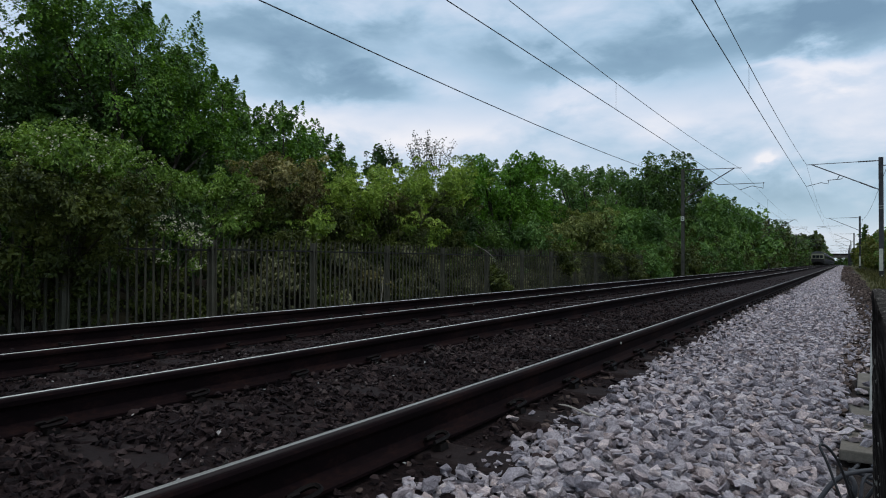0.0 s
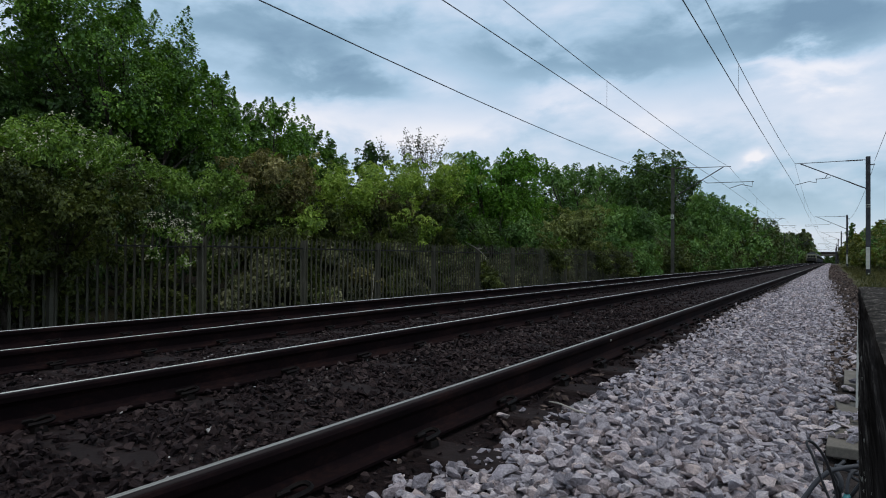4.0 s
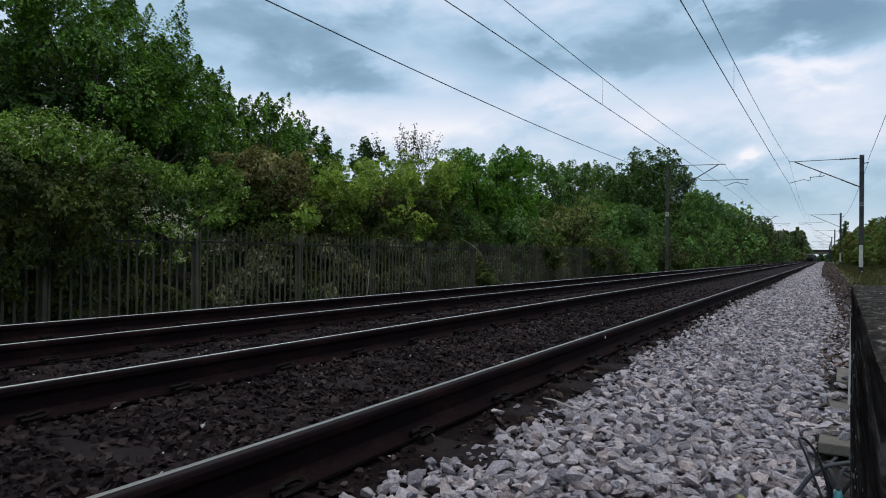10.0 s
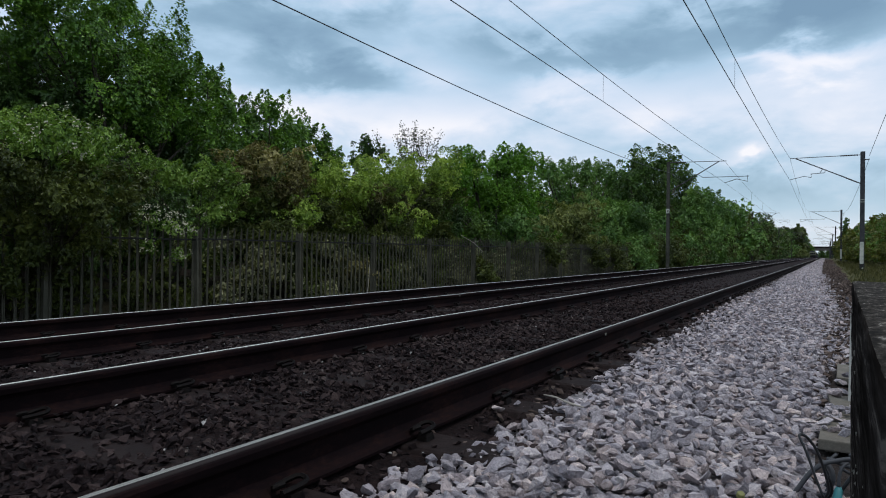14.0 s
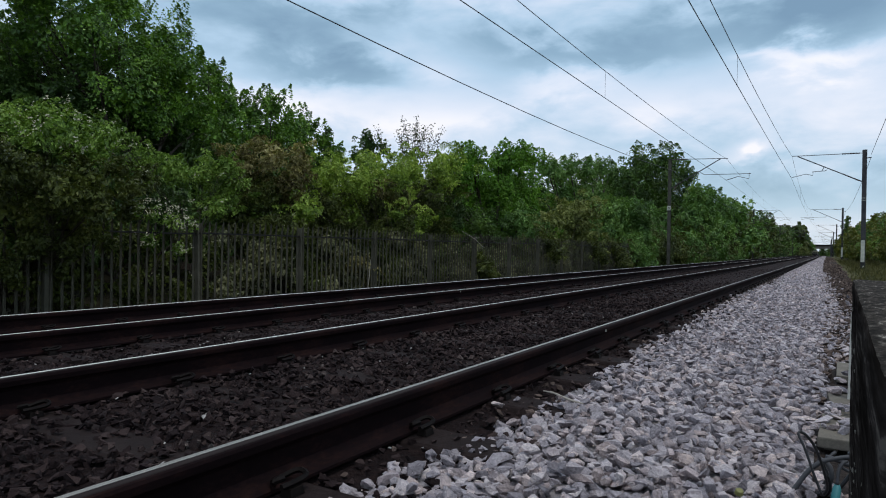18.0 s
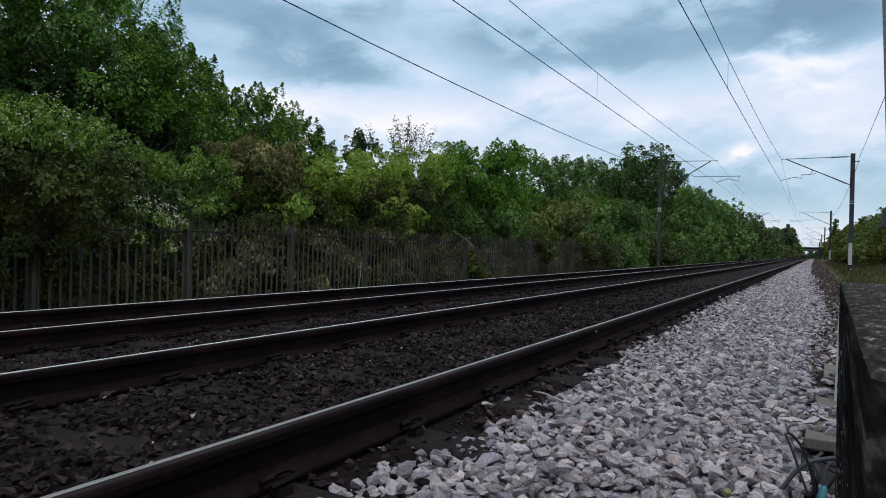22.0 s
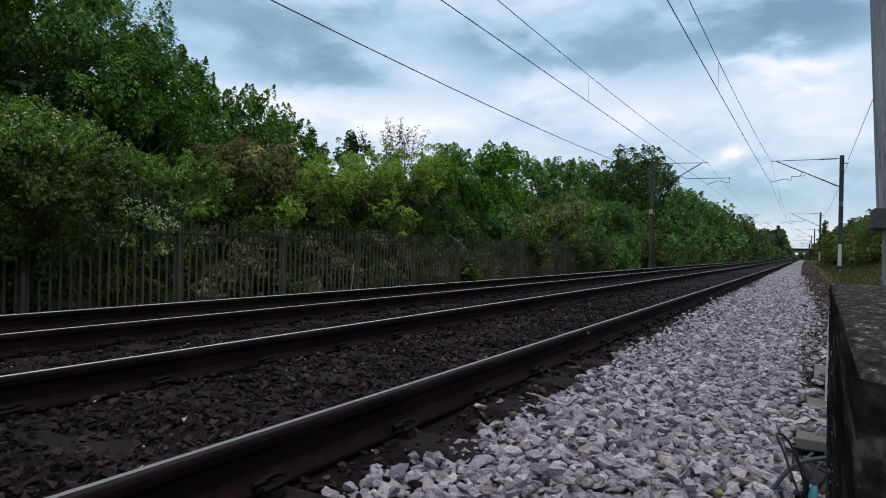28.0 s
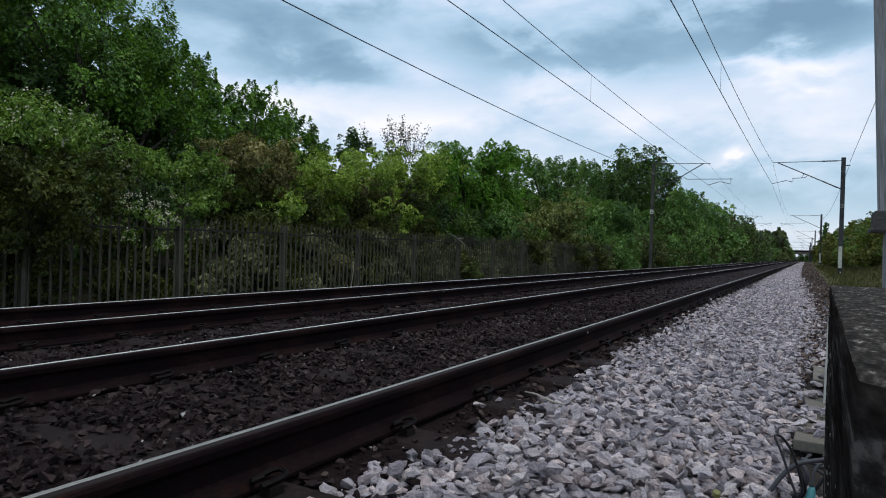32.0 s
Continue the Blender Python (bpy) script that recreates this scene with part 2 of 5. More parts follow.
# plinth sides: weathered concrete, with their shade put into the darker colour
CONCRETE = material("weathered_shaded_concrete", [(0.3, (0.0090, 0.0075, 0.0068)), (0.46, (0.0180, 0.0152, 0.0138)), (0.6, (0.0310, 0.0265, 0.0240)), (0.74, (0.1000, 0.0880, 0.0780))], 40, 0.95, 0, 0.15, 120, 0.001, 0.45, 0.0, None, (1, 0.07, 0.8), detail=5.0, spec=0.0)
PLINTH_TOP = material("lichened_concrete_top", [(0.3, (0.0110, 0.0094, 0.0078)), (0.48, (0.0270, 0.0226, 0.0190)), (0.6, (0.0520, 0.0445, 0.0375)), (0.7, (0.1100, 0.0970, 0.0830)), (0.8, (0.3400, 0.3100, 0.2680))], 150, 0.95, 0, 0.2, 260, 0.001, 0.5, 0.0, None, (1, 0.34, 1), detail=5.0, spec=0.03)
PEG = material("aged_cream_paint", [(0.2, (0.36, 0.345, 0.31)), (0.7, (0.56, 0.54, 0.49))], 9, 0.7, 0, 0.1, 60, 0.001)
LID = material("grey_concrete_lid", [(0.1, (0.0844, 0.0743, 0.0614)), (0.55, (0.1489, 0.1317, 0.1097)), (0.95, (0.2579, 0.2275, 0.1910))], 7, 0.9, 0, 0.3, 90, 0.003, 0.4)
TIMBER = material("weathered_grey_timber", [(0.2, (0.13, 0.125, 0.125)), (0.5, (0.25, 0.245, 0.245)), (0.8, (0.37, 0.36, 0.36))], 6, 0.85, 0, 0.5, 25, 0.004, 0.5, 0.0, None, (7, 7, 0.35))
TIMBER_DARK = material("dark_weathered_timber", [(0.2, (0.04, 0.036, 0.034)), (0.6, (0.09, 0.083, 0.08)), (0.9, (0.15, 0.14, 0.13))], 6, 0.9, 0, 0.5, 30, 0.004, 0.5, 0.0, None, (1, 7, 7))
RUBBER = plain("black_cable_sheath", (0.014, 0.014, 0.016), 0.45)
GREY_CABLE = plain("dusty_grey_cable_sheath", (0.045, 0.046, 0.052), 0.65)
TEAL = plain("teal_plastic_sleeve", (0.022, 0.17, 0.18), 0.5)
BARK = material("grey_brown_bark", [(0.25, (0.03, 0.025, 0.02)), (0.6, (0.075, 0.062, 0.05)), (0.9, (0.13, 0.115, 0.095))], 5, 0.95, 0, 0.8, 30, 0.01, 0.5, 0.0, None, (3, 3, 0.6))
STICK = plain("bleached_stick", (0.36, 0.32, 0.27), 0.85)
LICHEN = material("crusty_lichen", [(0.2, (0.0802, 0.0755, 0.0640)), (0.6, (0.1830, 0.1717, 0.1488)), (0.9, (0.3203, 0.3032, 0.2632))], 20, 0.95, 0, 0.5, 90, 0.003, 0.5, spec=0.0)
YELLOW = plain("dull_yellow_plastic", (0.2, 0.19, 0.06), 0.7)
PALE = plain("pale_stone", (0.34, 0.32, 0.3), 0.85)
BLOSSOM = plain("cream_blossom", (0.40, 0.39, 0.27), 0.8)
# fence bar steel, its colour darkened to stand in for the bar's shade
BAR = material("shade_dark_steel", [(0.2, (0.012, 0.012, 0.011)), (0.8, (0.03, 0.03, 0.028))], 3, 0.8, 0.2, 0.15, 60, 0.002)
LEAF = {
    # clump-sized colour noise stands in for lit and shaded clumps of the crown
    "sycamore": leaf_material("sycamore_leaf", (0.0241, 0.0581, 0.0085), (0.0829, 0.1806, 0.0221), (0.2550, 0.4450, 0.0560), 1.7, 0.28, 0.4),
    # leaf of the dark trees, also used where growth should look shaded
    "dark": leaf_material("dark_and_shaded_leaf", (0.0207, 0.0451, 0.0107), (0.0571, 0.1129, 0.0233), (0.1297, 0.2132, 0.0447), 0.7, 0.3, 0.3),
    "twig": leaf_material("small_dull_leaf", (0.0220, 0.0290, 0.0140), (0.0500, 0.0600, 0.0300), (0.1000, 0.1150, 0.0650)),
    "bright": leaf_material("fresh_green_leaf", (0.0362, 0.0931, 0.0090), (0.1107, 0.2443, 0.0265), (0.2105, 0.3954, 0.0530), 0.8),
    "mid": leaf_material("mid_green_leaf", (0.0381, 0.0803, 0.0232), (0.1079, 0.2069, 0.0537), (0.2409, 0.3665, 0.1015), 0.45, 0.2, 0.25),
    "olive": leaf_material("olive_leaf", (0.0550, 0.0740, 0.0207), (0.1750, 0.2080, 0.0621), (0.3700, 0.3950, 0.1495)),
    # dull bush leaf, also standing in for shade in the growth underneath
    "leftb": leaf_material("dull_green_and_shade_leaf", (0.0231, 0.0332, 0.0077), (0.0632, 0.0812, 0.0180), (0.1398, 0.1660, 0.0386)),
    "elder": leaf_material("elder_leaf", (0.0373, 0.0762, 0.0123), (0.1367, 0.2311, 0.0366), (0.3354, 0.4619, 0.1213)),
    "brown": leaf_material("bronze_leaf", (0.0602, 0.0446, 0.0227), (0.1733, 0.1603, 0.0569), (0.4671, 0.4153, 0.1993)),
    "bramble": leaf_material("bramble_leaf", (0.0624, 0.1121, 0.0177), (0.2340, 0.3437, 0.0555), (0.4851, 0.5919, 0.1386)),
    "right": leaf_material("yellow_green_leaf", (0.0389, 0.0514, 0.0110), (0.1087, 0.1250, 0.0248), (0.2484, 0.2389, 0.0497), 0.5, 0.25, 0.25),
    # greyer, bluer leaf: the distance haze is put into its colour
    "far": leaf_material("hazed_distant_leaf", (0.0297, 0.0436, 0.0163), (0.0792, 0.1043, 0.0346), (0.1607, 0.1762, 0.0609), 0.25, 0.15, 0.2),
    "grass": leaf_material("grass_blade", (0.0330, 0.0363, 0.0130), (0.0792, 0.0784, 0.0260), (0.1650, 0.1421, 0.0560)),
    "thicket": leaf_material("dull_thicket_leaf", (0.0537, 0.0573, 0.0293), (0.1518, 0.1592, 0.0781), (0.3518, 0.3426, 0.1951)),
}

# ---- mesh helpers ----
rng = np.random.default_rng(7)


def mesh_np(name, verts, polys):
    """A mesh from an (n, 3) array and an (m, k) array of equal-sided faces."""
    me = bpy.data.meshes.new(name)
    m, k = polys.shape
    me.vertices.add(len(verts))
    me.vertices.foreach_set("co", np.ascontiguousarray(verts, dtype=np.float32).ravel())
    me.loops.add(m * k)
    me.loops.foreach_set("vertex_index", np.ascontiguousarray(polys, dtype=np.int32).ravel())
    me.polygons.add(m)
    me.polygons.foreach_set("loop_start", np.arange(0, m * k, k, dtype=np.int32))
    me.update(calc_edges=True)
    me.shade_flat()
    return me


def adopt(ob, parent):
    if parent is not None:
        ob.parent = parent
    return ob


def part(name, bm, mat, parent=None, label="", smooth=False):
    me = bpy.data.meshes.new(name)
    bm.to_mesh(me)
    bm.free()
    me.materials.append(mat)
    if smooth:
        for p in me.polygons:
            p.use_smooth = True
    ob = adopt(new(name, me), parent)
    return tagged(ob, label)


def shared(name, me, parent, m):
    """One more piece on a mesh that is already there."""
    ob = adopt(new(name, me), parent)
    ob.matrix_local = m
    return ob


def empty(name, m, label="", category="", group="", kind=""):
    ob = new(name)
    ob.matrix_world = m
    return tagged(ob, label, category, group, kind)


def box(bm, size, centre=(0, 0, 0), bevel=0.0, m=None, taper=1.0):
    made = bmesh.ops.create_cube(bm, size=1.0, matrix=(m or Matrix()) @ Matrix.Translation(centre) @ Matrix.Diagonal((*size, 1)))["verts"]
    if taper != 1.0:
        top = sorted(made, key=lambda v: v.co.z)[4:]
        mid = sum((v.co for v in top), Vector()) / 4
        for v in top:
            v.co = Vector((mid.x + (v.co.x - mid.x) * taper, mid.y + (v.co.y - mid.y) * taper, v.co.z))
    if bevel:
        edges = list({e for v in made for e in v.link_edges})
        bmesh.ops.bevel(bm, geom=edges, offset=bevel, segments=2, affect="EDGES", profile=0.6)
    return bm


def tube(bm, points, radii, sides=6, cap=True):
    """A tapered tube through points."""
    pts = [Vector(p) for p in points]
    if isinstance(radii, (int, float)):
        radii = [radii] * len(pts)
    rings, side = [], None
    for i, p in enumerate(pts):
        d = (pts[min(i + 1, len(pts) - 1)] - pts[max(i - 1, 0)]).normalized()
        if side is None:
            side = d.cross(Vector((0, 0, 1)) if abs(d.z) < 0.9 else Vector((1, 0, 0))).normalized()
        side = (side - d * side.dot(d)).normalized()
        up = d.cross(side)
        rings.append([bm.verts.new(p + (side * math.cos(a) + up * math.sin(a)) * radii[i]) for a in (2 * math.pi * k / sides for k in range(sides))])
    for a, b in zip(rings, rings[1:]):
        for k in range(sides):
            bm.faces.new((a[k], a[(k + 1) % sides], b[(k + 1) % sides], b[k]))
    if cap:
        bm.faces.new(rings[0][::-1])
        bm.faces.new(rings[-1])
    return bm


def smooth_points(points, steps=5):
    """Catmull-Rom through points."""
    p = [Vector(q) for q in points]
    p = [p[0] * 2 - p[1]] + p + [p[-1] * 2 - p[-2]]
    out = []
    for i in range(1, len(p) - 2):
        for s in range(steps):
            u = s / steps
            out.append(0.5 * ((2 * p[i]) + (p[i + 1] - p[i - 1]) * u + (2 * p[i - 1] - 5 * p[i] + 4 * p[i + 1] - p[i + 2]) * u * u + (3 * p[i] - p[i - 1] - 3 * p[i + 1] + p[i + 2]) * u ** 3))
    return out + [p[-2]]


def prism(bm, outline, y0, y1, m=None):
    """An outline in x and z, drawn along y."""
    rows = [[bm.verts.new((m or Matrix()) @ Vector((x, y, z))) for x, z in outline] for y in (y0, y1)]
    n = len(outline)
    for k in range(n):
        bm.faces.new((rows[0][k], rows[0][(k + 1) % n], rows[1][(k + 1) % n], rows[1][k]))
    bm.faces.new(rows[0][::-1])
    bm.faces.new(rows[1])
    bmesh.ops.recalc_face_normals(bm, faces=bm.faces)
    return bm


def spin(n):
    """n random rotations, as (n, 3, 3)."""
    q = rng.normal(size=(n, 4))
    q /= np.linalg.norm(q, axis=1)[:, None]
    w, x, y, z = q.T
    return np.stack([np.stack([1 - 2 * (y * y + z * z), 2 * (x * y - z * w), 2 * (x * z + y * w)], 1),
                     np.stack([2 * (x * y + z * w), 1 - 2 * (x * x + z * z), 2 * (y * z - x * w)], 1),
                     np.stack([2 * (x * z - y * w), 2 * (y * z + x * w), 1 - 2 * (x * x + y * y)], 1)], 1)


def stone_shapes(count=24, points=10, form=(1.38, 0.95, 0.62)):
    shapes = []
    for _ in range(count):
        bm = bmesh.new()
        v = rng.normal(size=(points, 3))
        v /= np.linalg.norm(v, axis=1)[:, None]
        v *= rng.uniform(0.8, 1.15, (points, 1)) * np.array(form)
        for p in v:
            bm.verts.new(p)
        bmesh.ops.convex_hull(bm, input=bm.verts)
        loose = [q for q in bm.verts if not q.link_faces]
        bmesh.ops.delete(bm, geom=loose, context="VERTS")
        bmesh.ops.triangulate(bm, faces=bm.faces)
        bm.verts.index_update()
        shapes.append((np.array([q.co for q in bm.verts]), np.array([[q.index for q in f.verts] for f in bm.faces])))
        bm.free()
    return shapes


STONES = stone_shapes(24, 9)
FINE_STONES = stone_shapes(32, 13)
WORN_STONES = stone_shapes(24, 8, (1.2, 1.0, 0.85))


def gravel(name, centres, sizes, mat, flat=0.75, fine_to=0.0, coarse=STONES):
    """Loose angular stones, joined; rounder ones up to fine_to metres along the line."""
    shapes = coarse + FINE_STONES
    pick = np.where(centres[:, 1] < fine_to, len(STONES) + rng.integers(0, len(FINE_STONES), len(centres)), rng.integers(0, len(STONES), len(centres)))
    allv, allf, base = [], [], 0
    for s, (v, f) in enumerate(shapes):
        ids = np.nonzero(pick == s)[0]
        if not len(ids):
            continue
        r = spin(len(ids))
        pts = np.einsum("nij,vj->nvi", r, v) * sizes[ids][:, None, None]
        pts[:, :, 2] *= flat
        pts += centres[ids][:, None, :]
        allv.append(pts.reshape(-1, 3))
        allf.append((f[None] + (np.arange(len(ids)) * len(v))[:, None, None] + base).reshape(-1, 3))
        base += len(ids) * len(v)
    me = mesh_np(name, np.concatenate(allv), np.concatenate(allf))
    me.materials.append(mat)
    return tagged(new(name, me), kind="stuff")


def leaves(name, centres, normals, size, mat, parent=None, ratio=0.55, axes=None):
    """Folded, pointed leaves at centres, facing normals, their tips along axes."""
    n = len(centres)
    unit = lambda v: v / np.maximum(np.linalg.norm(v, axis=1)[:, None], 1e-6)
    nrm = unit(normals)
    if axes is None:
        a = unit(np.cross(nrm, rng.normal(size=(n, 3))))
    else:
        a = unit(axes)
        nrm = unit(nrm - a * (nrm * a).sum(1)[:, None])
    b = np.cross(nrm, a)
    s = (size * rng.uniform(0.65, 1.3, n))[:, None]
    fold = nrm * s * 0.16
    droop = np.array([0, 0, -1.0]) * s * 0.15
    v = np.stack([centres - a * s * 0.5, centres + b * s * ratio * 0.5 + fold - a * s * 0.06, centres + a * s * 0.5 + droop, centres - b * s * ratio * 0.5 + fold - a * s * 0.06], 1).reshape(-1, 3)
    me = mesh_np(name, v, np.arange(n * 4).reshape(-1, 4))
    me.materials.append(mat)
    return adopt(new(name, me), parent)


# how a shoot grows: outwards, upwards, its width and length by the lobe's radius, and how far its sides droop
HABITS = {
    "tall": (0.6, 0.8, 0.34, 0.56, 1.4, 0.45, 1.0),
    "dome": (0.9, 0.32, 0.28, 0.46, 0.8, 0.4, 0.9),
    "spray": (0.95, 0.1, 0.26, 0.48, 0.9, 0.55, 0.5),
    "hang": (0.8, -0.1, 0.24, 0.44, 1.2, 0.6, 0.7),
}


def crown_points(lobes, size, fill=1.0, core=1.0, habit="tall", ratio=0.7):
    """Leaf places, normals, axes and sizes: leafy shoots round the lobes (x, y, z, radius), pointed at the tip, and the shaded inside."""
    out, up, lo, hi, long, droop, thick = HABITS[habit]
    cs, ns, ax, ss = [], [], [], []
    unit = lambda v: v / np.maximum(np.linalg.norm(v, axis=-1, keepdims=True), 1e-6)
    for x, y, z, r in lobes:
        m = max(9, int((11 if habit == "tall" else 17 if habit == "dome" else 13) * min(1.5, max(0.5, r / (size * 7)))))
        d = unit(rng.normal(size=(m, 3)))
        d[:, 2] = np.where(d[:, 2] < -0.5, -d[:, 2], d[:, 2])
        away = d[:, 0] * (-1 if x < 0 else 1) + 0.6 * d[:, 1]
        d = d[(away < 0.45) | (rng.uniform(size=m) < 0.5)]
        m = len(d)
        axis = unit(d * out + np.array([0, 0, up]) + rng.normal(size=(m, 3)) * 0.22)
        wid = r * rng.uniform(lo, hi, m)
        length = wid * long * rng.uniform(0.8, 1.5, m)
        base = np.array([x, y, z]) + d * r * rng.uniform(0.5, 1.0 if habit == "tall" else 0.9 if habit == "dome" else 1.05, (m, 1))
        e1 = unit(np.cross(axis, rng.normal(size=(m, 3))))
        e2 = np.cross(axis, e1)
        k = int(min(230 if habit == "tall" else 150, max(12, 2.1 * fill * np.mean(wid * length) / (0.5 * ratio * size * size))))
        u = rng.uniform(0, 1, (m, k)) ** 0.85
        th = rng.uniform(0, 2 * np.pi, (m, k))
        q = np.sqrt(rng.uniform(0.05, 1, (m, k))) * wid[:, None] * (1.02 - u ** 1.4)
        radial = e1[:, None] * np.cos(th)[..., None] + e2[:, None] * np.sin(th)[..., None]
        off = axis[:, None] * (u * length[:, None])[..., None] + radial * q[..., None]
        off[..., 2] = off[..., 2] * thick - droop * q * q / wid[:, None]
        cs.append((base[:, None] + off).reshape(-1, 3))
        jit = rng.normal(size=off.shape)
        ns.append((radial * 0.3 + d[:, None] * 0.7 + np.array([0, 0, 0.5]) + jit * 0.3).reshape(-1, 3))
        ax.append((radial * 0.8 + axis[:, None] * 0.55 + jit[..., ::-1] * 0.35 - np.array([0, 0, 0.35])).reshape(-1, 3))
        ss.append(np.ones(m * k))
        n_in = int(min(700, 2.2 * core * np.pi * r * r / (0.5 * ratio * (1.7 * size) ** 2)))
        v = unit(rng.normal(size=(n_in, 3)))
        cs.append(np.array([x, y, z]) + v * r * rng.uniform(0.1, 0.66, (n_in, 1)))
        ns.append(v + rng.normal(size=v.shape) * 0.4)
        ax.append(rng.normal(size=v.shape))
        ss.append(np.full(n_in, 1.7))
    return np.concatenate(cs), np.concatenate(ns), np.concatenate(ax), np.concatenate(ss)

# ---- ground: one sheet with the cross-section of the railway ----


def lerp(y, table):
    ys, vs = zip(*table)
    return float(np.interp(y, ys, vs))


def fresh_edge(y):
    return lerp(y, [(0, 0.0), (3, -0.04), (5, -0.07), (8, -0.03), (10, 0.0), (19, -0.17), (43, -0.32), (60, -0.42), (150, -0.6)])


STATIONS = [(-1600, 0.0, 3), (-70, 0.2, 3), (-26, 0.5, 4), (-16, 0.1, 4), (-12.6, -0.55, 4), (-10.9, -0.8, 4), (-10.2, -0.8, 3), (-9.2, -0.78, 1), (-8.2, -0.66, 1), (-7.1, -0.14, 1),
            (-6.4, -0.122, 1), (-4.9, -0.098, 1), (-4.2, -0.092, 1), (-3.6, -0.05, 1), (-2.98, -0.012, 1), (-1.5, -0.012, 1), (-1.2, -0.035, 0), (-0.6, -0.03, 0), (None, -0.07, 2),
            (0.62, -0.12, 3), (1.9, -0.22, 3), (3.2, 0.0, 3), (5.5, 0.7, 3), (10, 1.6, 3), (60, 2.0, 3), (1600, 2.0, 3)]
ROWS = [-400, -60, -8, -2, 0, 1, 2, 3, 4, 6, 8, 10, 13, 17, 23, 30, 40, 55, 75, 100, 130, 160, 190, 220, 260, 300, 340, 380, 420, 460, 500, 540, 580, 640, 700, 1100, 1800, 3200]


def bend(y):
    """The line falls and turns a little towards the bridge."""
    k = max(0.0, (y - 90) / 470)
    return -2.4 * k * k, -2.3 * k * k


def build_ground():
    verts, faces, mats = [], [], []
    for y in ROWS:
        for x, z, _ in STATIONS:
            verts.append(((fresh_edge(y) if x is None else x) + bend(min(y, 700))[0] * (abs(x or 0) < 40), y, z + bend(min(y, 700))[1] + (0.03 if y > 14 and -3.7 < (x or 0) < -1.3 else 0)))
    n = len(STATIONS)
    for r in range(len(ROWS) - 1):
        for k in range(n - 1):
            a = r * n + k
            faces.append((a, a + 1, a + n + 1, a + n))
            mats.append(STATIONS[k][2])
    me = bpy.data.meshes.new("ground")
    me.from_pydata(verts, [], faces)
    for m in (FRESH_BED, OLD_BED, BROWN_BED, EARTH, SOIL):
        me.materials.append(m)
    me.polygons.foreach_set("material_index", mats)
    tagged(new("ground", me), "railway formation of ballast, cess gravel and grassy earth", "ground", kind="structure")


build_ground()

# ---- track ----
SPACING, FIRST = 0.733, 3.594
LENGTHS = [-25, 60] + list(range(100, 700, 25))


def follow(outline):
    """A rail outline drawn along the bending line."""
    bm = bmesh.new()
    rows = [[bm.verts.new((x + bend(y)[0], y, z + bend(y)[1])) for x, z in outline] for y in LENGTHS]
    n = len(outline)
    for a, b in zip(rows, rows[1:]):
        for k in range(n):
            bm.faces.new((a[k], a[(k + 1) % n], b[(k + 1) % n], b[k]))
    bm.faces.new(rows[0][::-1])
    bm.faces.new(rows[-1])
    bmesh.ops.recalc_face_normals(bm, faces=bm.faces)
    return bm


RAILS = [(-1.475, 0.165), (-2.98, 0.165), (-4.88, 0.089), (-6.385, 0.058)]
HALF = [(0.0, 0.0), (0.07, 0.0), (0.07, 0.011), (0.028, 0.024), (0.0095, 0.045), (0.0085, 0.1), (0.016, 0.116), (0.034, 0.124), (0.0355, 0.146), (0.031, 0.155), (0.024, 0.1585)]
OUTLINE = HALF + [(-x, z) for x, z in HALF[:0:-1]]


def build_rails():
    for x, top in RAILS:
        rail = empty("rail", pose(x, 0, top - 0.16), "rust-brown steel running rail with a worn shiny top", "rail", "running rails")
        part("rail_body", follow(OUTLINE), RUST, rail)
        part("rail_head", follow([(-0.026, 0.1583), (-0.022, 0.1598), (-0.008, 0.1606), (0.008, 0.1606), (0.022, 0.1598), (0.026, 0.1583)]), DULL, rail, "dull grey rail head")
        band = [(-0.0235, 0.1596), (-0.0205, 0.1611), (-0.004, 0.1613), (-0.001, 0.1607)] if x == -1.475 else [(-0.018, 0.1602), (-0.015, 0.1613), (0.001, 0.1613), (0.004, 0.1604)] if x == -2.98 else [(-0.014, 0.1602), (-0.011, 0.1613), (0.009, 0.1613), (0.013, 0.1602)] if x == -4.88 else [(-0.024, 0.1602), (-0.018, 0.1613), (0.018, 0.1613), (0.024, 0.1600)]
        part("running_surface", follow(band), STREAKED if x == -1.475 else SHINE, rail, "bright worn running surface")


build_rails()


def paint_marks():
    for x, z, y in ((-1.4375, 0.135, 4.75), (-4.845, 0.067, 8.47)):
        mark = part("paint_mark", box(bmesh.new(), (0.003, 0.014, 0.018), (0, 0, 0), 0.001), WHITE)
        mark.matrix_world = pose(x, y, z)
        tagged(mark, "small white paint mark on the rail head", "paint mark")


paint_marks()


def clip_mesh():
    """A sprung rail clip in its cast shoulder."""
    bm = bmesh.new()
    box(bm, (0.045, 0.06, 0.024), (0.045, 0, 0.008), taper=0.8)
    path = [(a, b, 0.016 + 0.55 * c) for a, b, c in ((0.05, -0.05, 0.03), (0.05, 0.03, 0.034), (0.045, 0.058, 0.045), (0.02, 0.062, 0.058), (0.0, 0.045, 0.05), (-0.012, 0.01, 0.032), (-0.008, -0.025, 0.03), (0.02, -0.05, 0.05), (0.03, -0.02, 0.056))]
    tube(bm, smooth_points(path, 2), 0.0095, 5)
    me = bpy.data.meshes.new("rail_clip")
    bm.to_mesh(me)
    bm.free()
    me.materials.append(CLIP)
    return me


